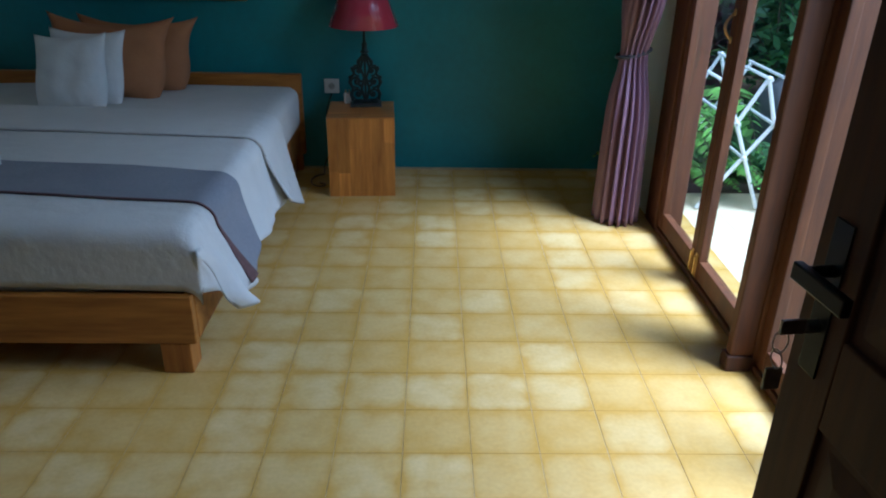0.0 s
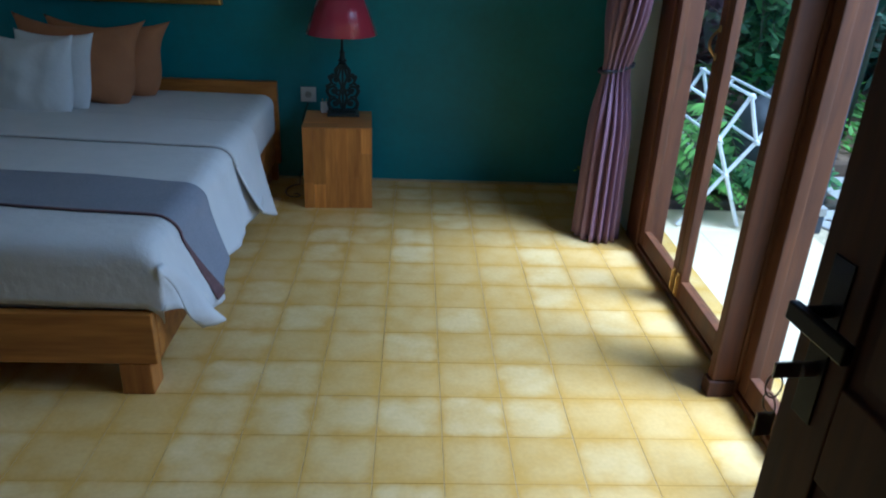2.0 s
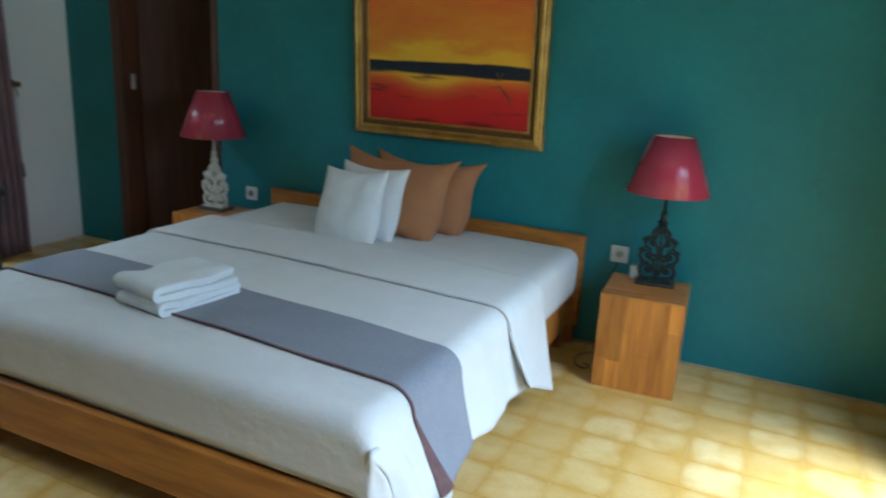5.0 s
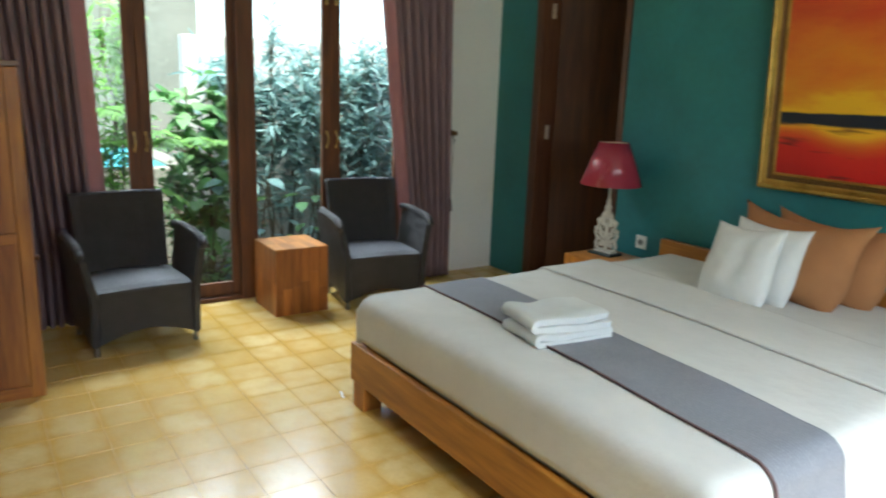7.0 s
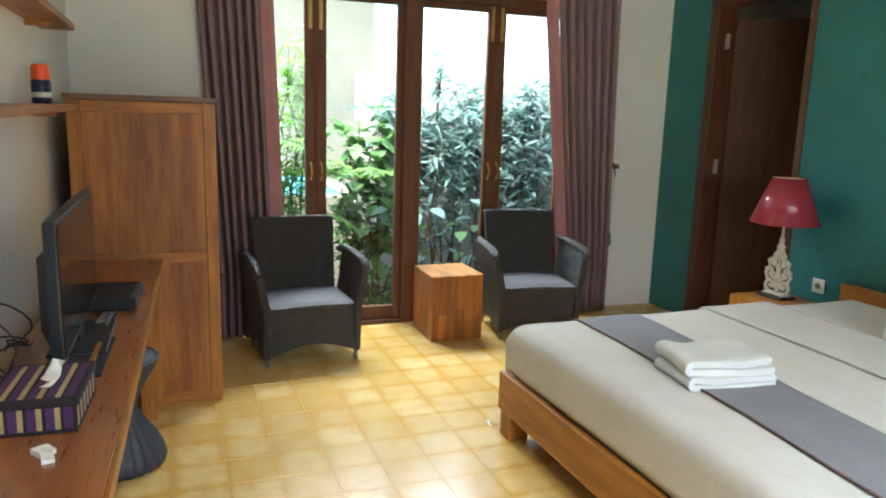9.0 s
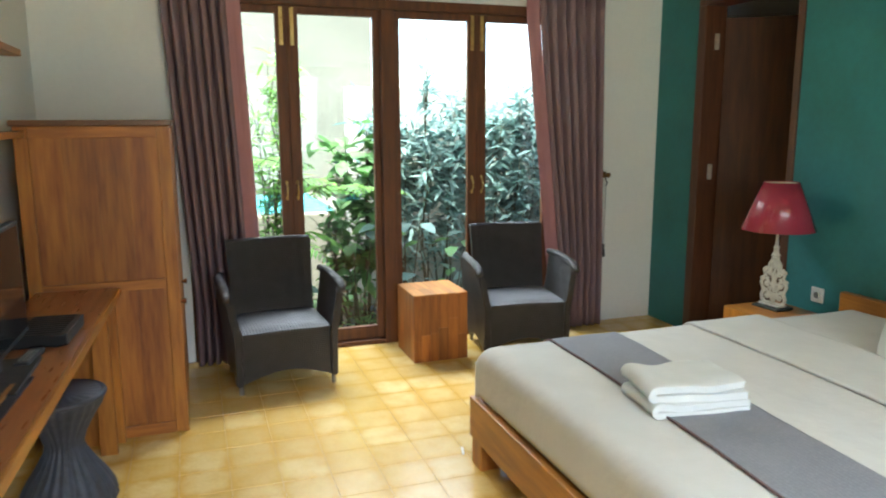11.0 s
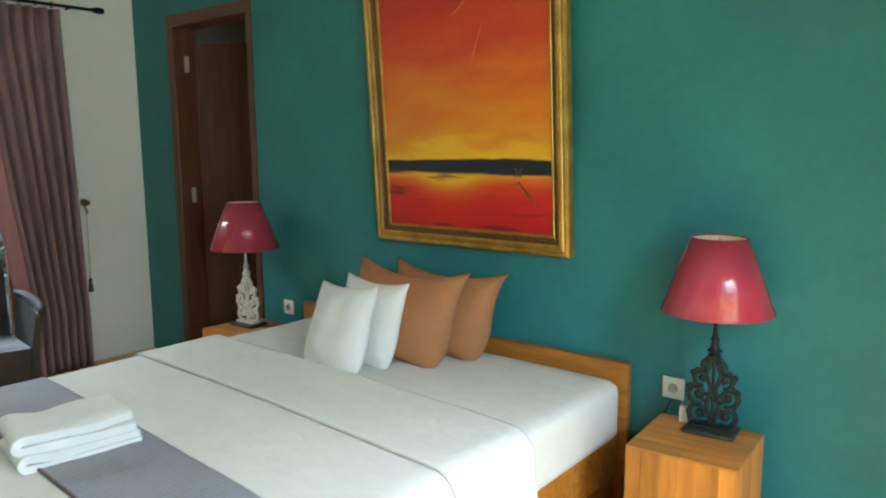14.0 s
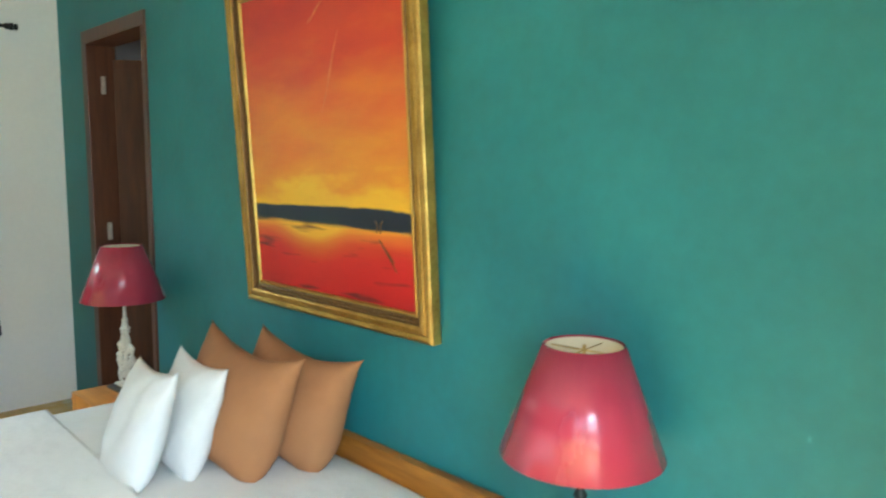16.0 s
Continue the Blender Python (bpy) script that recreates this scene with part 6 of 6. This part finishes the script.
for (ax, ay), (bx, by) in (((2.36, 4.02), (2.75, 4.62)), ((2.75, 4.62), (7.5, 4.62)), ((6.0, -3.0), (2.36, 4.02))):
    n = max(2, int(math.hypot(bx - ax, by - ay) / 0.4))
    ang = math.degrees(math.atan2(by - ay, bx - ax))
    ln = math.hypot(bx - ax, by - ay) / n
    for k in range(n):
        cx, cy = ax + (bx - ax) * (k + 0.5) / n, ay + (by - ay) * (k + 0.5) / n
        part("edge_stone", solid(-ln / 2 + 0.003, ln / 2 - 0.003, -0.07, 0.07, -0.10, -0.04 if by != 4.62 or ay != 4.62 else 0.0, 0.008), KERB, edge, m=pose(cx, cy, 0, 0, 0, ang))
tagged(part("garden_bank", solid(2.6, 9.0, 4.72, 9.0, -0.22, 0.10, 0.03), BRICKKERB), "brown edged garden bank behind the pool", "bank", kind="structure")
bk = tagged(part("planting_bed", solid(1.305, 2.60, 4.18, 9.0, -0.2, 0.0, 0.02), SOIL), "dark planting bed beside the terrace", "planting bed", kind="structure")

col = thing("veranda_post", "blue-grey painted veranda post on a pale foot", "post", pose(2.20, 3.92, -0.052))
part("foot", solid(-0.075, 0.075, -0.075, 0.075, 0.0, 0.10, 0.006), COLUMN, col)
part("collar", solid(-0.08, 0.08, -0.08, 0.08, 0.1005, 0.15, 0.006), KERB, col, "pale collar")
part("shaft", solid(-0.06, 0.06, -0.06, 0.06, 0.1505, 2.7, 0.008), COLUMN, col)


def drying_rack():
    """Folding rack: scissor frames of flat bars joined by long rails."""
    r = thing("drying_rack", "white folding steel drying rack on the terrace", "drying rack")
    z = -0.048

    def bar(a, b, w=0.010):
        bm = bmesh.new()
        tube(bm, [a, b], w, 8)
        return part("bar", bm, WHITESTEEL, r, smooth=60)

    # each end frame: two crossed legs below, a diamond above, short wings at the top
    at = {"apex": (1.76, 0.67), "left": (1.637, 0.435), "right": (1.836, 0.432), "cross": (1.708, 0.247), "foot_a": (1.832, -0.04), "foot_b": (1.50, -0.04), "wing_a": (1.53, 0.655), "wing_b": (1.955, 0.625)}
    pairs = (("apex", "left"), ("apex", "right"), ("left", "foot_a"), ("right", "foot_b"), ("left", "wing_a"), ("right", "wing_b"))
    y0, y1 = 3.90, 4.58
    for y in (y0, y1):
        lift = 0.0 if y == y0 else 0.045
        for p, q in pairs:
            (ax, az), (bx, bz) = at[p], at[q]
            bar((ax, y, max(az, -0.045 + lift)), (bx, y, max(bz, -0.045 + lift)), 0.011)
        for p in ("apex", "left", "right", "cross"):
            bm = bmesh.new()
            bmesh.ops.create_uvsphere(bm, u_segments=10, v_segments=8, radius=0.016, matrix=Matrix.Translation((at[p][0], y - 0.008, at[p][1])))
            part("joint", bm, WHITESTEEL, r, smooth=True)
    for p in ("apex", "left", "right", "cross", "wing_a", "wing_b"):
        x, h = at[p]
        bar((x, y0 - 0.04, h), (x, y1 + 0.04, h), 0.009)
    bar((1.60, y1, 0.12), (1.34, 3.66, -0.043), 0.011)


drying_rack()
stone = thing("garden_stone", "dark rounded garden stone behind the rack", "stone", pose(2.22, 4.45, -0.02))
bm = bmesh.new()
bmesh.ops.create_icosphere(bm, subdivisions=4, radius=1.0)
for v in bm.verts:
    v.co = Vector((v.co.x * 0.24, v.co.y * 0.2, 0.30 + v.co.z * 0.36)) * (1 + 0.1 * noise.noise(v.co * 2))
part("boulder", bm, STONE, stone, smooth=True)

frond_plant(1.62, 4.36, -0.01, 14, 0.62, BRIGHT, "green fern with arching fronds beside the terrace", 2, rise=1.1)
frond_plant(1.95, 4.62, -0.01, 14, 0.75, LEAF, "large green fern in the planting bed", 4, rise=1.3)
frond_plant(1.40, 4.60, -0.01, 12, 0.7, BRIGHT, "tall bright fern behind the terrace", 6, rise=1.7)
frond_plant(1.75, 5.0, -0.01, 12, 0.95, BRIGHT, "high bright fern in the planting bed", 8, rise=1.8)
shrub(2.35, 5.0, 0.0, 1.5, 0.5, 700, LEAF, "green dense shrub behind the fern", 21, ln=(0.08, 0.16), wd=0.4)
shrub(3.1, 5.6, 0.1, 2.2, 0.8, 900, DEEP, "dark broad-leaved shrub behind the pool", 22, ln=(0.12, 0.24), wd=0.45)
shrub(4.2, 5.9, 0.1, 2.6, 0.9, 900, LEAF, "tall green shrub behind the pool", 23, ln=(0.12, 0.24), wd=0.45)
shrub(1.6, 5.7, 0.0, 2.4, 0.8, 900, LEAF, "tall green shrub in the planting bed", 24, ln=(0.1, 0.2), wd=0.4)
shrub(5.6, 5.8, 0.1, 2.8, 1.0, 900, DEEP, "high dark shrub behind the pool", 25, ln=(0.14, 0.26), wd=0.45)
fl = thing("ginger_flower", "single red flower among dark leaves", "flower", pose(2.45, 4.72, -0.0))
bm = bmesh.new()
tube(bm, [(0, 0, 0), (0.03, 0.02, 0.5), (0.05, 0.02, 0.93)], 0.006, 6)
part("stalk", bm, BARK, fl, smooth=True)
bm = bmesh.new()
for k in range(9):
    bmesh.ops.create_uvsphere(bm, u_segments=8, v_segments=6, radius=0.022, matrix=Matrix.Translation((0.05 + 0.045 * math.cos(k * 0.7), 0.02 + 0.02 * math.sin(k * 0.7), 0.93 + 0.012 * math.sin(k * 2))) @ Matrix.Diagonal((1.2, 0.8, 0.6, 1)))
part("bloom", bm, FLOWER, fl, smooth=True)


def ground_cover(name, x0, x1, y0, y1, z, n, material, label, seed, ln=(0.06, 0.12)):
    rng = random.Random(seed)
    out = []
    for k in range(n):
        c = Vector((rng.uniform(x0, x1), rng.uniform(y0, y1), z + abs(rng.gauss(0, 0.09))))
        l = rng.uniform(*ln)
        out.append((c, rand_dir(rng, 0.7), l, l * 0.4, rng.uniform(0.1, 0.5), rng.uniform(-0.7, 0.7)))
    me = leaves_mesh(out)
    me.materials.append(material)
    tagged(new(name, me), label, "ground cover", kind="stuff")


ground_cover("ground_cover", 2.7, 7.0, 4.8, 6.2, 0.10, 3000, BRIGHT, "bright low ground cover behind the pool", 31)
ground_cover("bed_cover", 1.4, 2.6, 4.22, 6.0, 0.0, 1400, LEAF, "low green plants in the planting bed", 32)


def hedge(name, x0, x1, y0, y1, z0, z1, n, material, label, seed, ln=(0.15, 0.32)):
    """A far wood: a deep mass of leaves with an uneven top."""
    rng = random.Random(seed)
    out = []
    for k in range(n):
        x, y = rng.uniform(x0, x1), rng.uniform(y0, y1)
        top = z0 + (z1 - z0) * (0.72 + 0.28 * noise.noise(Vector((x * 0.8, y * 0.8, seed))))
        c = Vector((x, y, rng.uniform(z0, top)))
        l = rng.uniform(*ln)
        out.append((c, rand_dir(rng, 0.1), l, l * 0.42, rng.uniform(0.1, 0.6), rng.uniform(-0.9, 0.9)))
    me = leaves_mesh(out)
    me.materials.append(material)
    tagged(new(name, me), label, "trees", kind="stuff")


hedge("far_trees", -1.0, 9.0, 6.6, 8.6, 0, 5.5, 14000, DEEP, "dense dark trees behind the pool garden", 41)
hedge("far_trees_side", 8.2, 10.5, -4.0, 7.0, 0, 4.0, 9000, DEEP, "dense dark trees across the pool", 42)
tagged(part("garden_wall_1", solid(-1.0, 11.0, 8.7, 8.9, -0.22, 3.0), STONE), "dark garden boundary wall behind trees", "wall", kind="structure")


def hanging_roots():
    rng = random.Random(5)
    h = thing("hanging_roots", "pale dry roots hanging from above the garden", "hanging roots")
    bm = bmesh.new()
    tube(bm, [(1.7, 5.25, 2.30), (2.3, 5.15, 2.34), (3.1, 5.2, 2.30)], 0.03, 8)
    beam = part("branch", bm, BARK, h, smooth=True)
    bm = bmesh.new()
    for k in range(150):
        x = rng.uniform(1.75, 3.05)
        y = 5.18 + rng.gauss(0, 0.05)
        l = rng.uniform(0.4, 1.0)
        tube(bm, [(x, y, 2.32), (x + rng.gauss(0, 0.02), y + rng.gauss(0, 0.02), 2.32 - l * 0.5), (x + rng.gauss(0, 0.04), y + rng.gauss(0, 0.03), 2.32 - l)], [0.004, 0.003, 0.0015], 4)
    part("strands", bm, DRY, h)
    for x in (1.7, 3.1):
        bm = bmesh.new()
        tube(bm, [(x, 5.25, 0.0), (x + 0.03, 5.24, 1.2), (x, 5.22, 2.32)], [0.035, 0.03, 0.025], 8)
        part("trunk", bm, BARK, h, smooth=True)


hanging_roots()

# --- garden side (west) ---
tagged(part("garden_wall_2", solid(-6.35, -6.2, 2.5, 9.0, -0.22, 1.75, 0.01), CONCRETE), "stained grey rendered garden wall behind shrubs", "wall", kind="structure")
tagged(part("garden_wall_3", solid(-9.2, -9.0, -6.0, 3.4, -0.22, 5.2, 0.01), DARKENEDWALL), "pale rendered boundary wall across the garden", "wall", kind="structure")
tank = thing("raised_pool", "raised masonry pool with darkened rim and light blue water", "pool", kind="structure")
part("rim", solid(-6.75, -6.55, -3.0, 2.5, -0.22, 0.60, 0.01), DARKENEDWALL, tank)
part("rim_end", solid(-8.9, -6.5505, 2.5005, 2.7, -0.22, 0.60, 0.01), DARKENEDWALL, tank)
part("water", solid(-8.9, -6.7505, -3.0, 2.5, -0.2, 0.57), WATER, tank, "light blue water")
ground_cover("gravel_plants", -6.15, -4.75, 0.6, 4.4, -0.22, 900, LEAF, "low leafy plants on the garden floor", 51, ln=(0.08, 0.16))
rng = random.Random(77)
bm = bmesh.new()
for k in range(420):
    r = rng.uniform(0.02, 0.06)
    bmesh.ops.create_icosphere(bm, subdivisions=1, radius=r, matrix=Matrix.Translation((rng.uniform(-6.1, -4.55), rng.uniform(0.8, 4.2), -0.215)) @ Matrix.Diagonal((1, 1, 0.55, 1)))
tagged(part("pebbles", bm, STONE, smooth=True), "grey pebbles on the garden floor", "pebbles", kind="stuff")
frond_plant(-5.2, 1.45, 1.05, 9, 0.7, BRIGHT, "bright feathery palm with thin stems", 61, rise=1.0, name="palm", wid=0.13)
frond_plant(-5.05, 1.55, 0.3, 9, 0.8, BRIGHT, "low bright palm fronds near the doors", 62, rise=1.5, name="palm", wid=0.13)
shrub(-5.3, 1.74, -0.22, 2.35, 0.26, 900, BRIGHT, "slender bright bamboo with small leaves", 63, ln=(0.08, 0.15), wd=0.2, stems=5, low=0.4, name="bamboo")
frond_plant(-5.35, 2.26, 0.86, 16, 0.55, BRIGHT, "bright green pinnate plant over the pool rim", 64, rise=0.9, name="palm", wid=0.15, leaflets=12)
shrub(-5.35, 2.26, -0.22, 1.1, 0.2, 160, LEAF, "leafy stem below bright fronds", 65, ln=(0.09, 0.16), wd=0.4, stems=4)
shrub(-5.55, 2.45, -0.22, 1.75, 0.3, 300, LEAF, "dark broad-leaved climber by the doors", 66, ln=(0.12, 0.2), wd=0.6, stems=5, low=0.5)
for k, (yy, hh) in enumerate(((2.92, 1.85), (3.2, 1.9), (3.55, 2.05), (3.9, 2.15), (4.3, 2.1))):
    shrub(-5.75 + 0.06 * (k % 2), yy, -0.22, hh, 0.42, 1900, COOL, "blue-green narrow-leaved shrub against the wall", 70 + k, ln=(0.09, 0.19), wd=0.22, stems=5, low=0.75, up=0.3)
shrub(-5.4, 2.97, -0.22, 2.55, 0.12, 230, COOL, "tall single spire of narrow leaves", 81, ln=(0.12, 0.2), wd=0.16, stems=2, low=0.6, up=0.4)
for k, (x, yy, n, hh) in enumerate(((-5.15, 1.75, 12, 0.7), (-5.2, 2.35, 16, 0.8), (-5.25, 2.75, 16, 0.9), (-5.2, 3.1, 16, 0.75), (-5.3, 3.5, 18, 0.95), (-5.1, 3.75, 14, 0.6), (-5.6, 1.2, 14, 0.9))):
    broad_plant(x, yy, -0.22, n, hh, LEAF if k % 2 else COOL, "broad-leaved plant low in the garden bed", 90 + k, size=0.17)
frond_plant(-4.95, 2.05, -0.2, 9, 0.45, LEAF, "low palm seedling beside the doors", 101, rise=1.5, name="palm", wid=0.1, leaflets=14)

# ---- floor tiles, one by one ----
def tile_mesh(name, s, top, material, drop=0.02):
    g, c = 0.0006, 0.0006
    bm = bmesh.new()
    rows = []
    for z, i in ((top - drop, g), (top - 0.0014, g), (top, g + c)):
        rows.append([bm.verts.new((x, y, z)) for x, y in ((i, i), (s - i, i), (s - i, s - i), (i, s - i))])
    for a, b in zip(rows, rows[1:]):
        for k in range(4):
            bm.faces.new((a[k], a[(k + 1) % 4], b[(k + 1) % 4], b[k]))
    bm.faces.new(rows[-1])
    bmesh.ops.recalc_face_normals(bm, faces=bm.faces[:])
    me = bpy.data.meshes.new(name)
    bm.to_mesh(me)
    bm.free()
    me.materials.append(material)
    return me


def lay_tiles():
    me = tile_mesh("tile", TILE, 0.0, TILECEM)
    rest_v, rest_f = [], []
    src = [tuple(v.co) for v in me.vertices]
    polys = [tuple(p.vertices) for p in me.polygons]
    rng = random.Random(12)
    count = 0
    i0, i1 = math.floor((WEST - TX) / TILE), math.ceil((EAST + 0.13 - TX) / TILE)
    j0, j1 = math.floor((SOUTH - 1.2 - TY) / TILE), math.ceil((NORTH + 1.3 - TY) / TILE)
    for i in range(i0, i1):
        for j in range(j0, j1):
            x, y = TX + i * TILE, TY + j * TILE
            tilt = (rng.gauss(0, 0.0011), rng.gauss(0, 0.0011))
            lift = rng.uniform(-0.0003, 0.0003)
            near = SOUTH - 0.2 < y < NORTH and (x > -0.95 or (x > -3.3 and y < 1.9)) and x < EAST - 0.1
            if near and count < 300:
                ob = new("tile", me)
                ob.parent = floor
                ob.matrix_basis = Matrix.Translation((x, y, lift)) @ Euler((tilt[0], tilt[1], 0)).to_matrix().to_4x4()
                count += 1
            else:
                if y > NORTH - 0.01 and not DX0 - 0.6 < x < DX1 + 0.6:
                    continue
                k = len(rest_v)
                rest_v += [(x + a, y + b, c + lift + tilt[0] * (b - 0.1) + tilt[1] * (a - 0.1)) for a, b, c in src]
                rest_f += [tuple(k + q for q in p) for p in polys]
    rm = bpy.data.meshes.new("tiles")
    rm.from_pydata(rest_v, [], rest_f)
    rm.materials.append(TILECEM)
    ob = new("tiles", rm)
    ob.parent = floor
    tagged(ob, kind="stuff")
    # terrace
    tm = tile_mesh("terrace_tile", 0.3, -0.05, TERRACE, 0.005)
    src = [tuple(v.co) for v in tm.vertices]
    polys = [tuple(p.vertices) for p in tm.polygons]
    rest_v, rest_f, count = [], [], 0
    for i in range(0, 16):
        for j in range(-10, 14):
            x, y = 1.31 + 0.3 * i, j * 0.3 - 0.06
            if y + 0.3 > 4.16 or (x + 0.36 - 2.36) * 7.02 + (y + 0.36 - 4.02) * 3.64 > -0.2:
                continue
            if y > 1.0 and count < 120:
                o = new("terrace_tile", tm)
                o.parent = terrace
                o.location = (x, y, 0)
                count += 1
            else:
                k = len(rest_v)
                rest_v += [(x + a, y + b, c) for a, b, c in src]
                rest_f += [tuple(k + q for q in p) for p in polys]
    rm = bpy.data.meshes.new("terrace_tiles")
    rm.from_pydata(rest_v, [], rest_f)
    rm.materials.append(TERRACE)
    o = new("terrace_tiles", rm)
    o.parent = terrace
    tagged(o, kind="stuff")


lay_tiles()
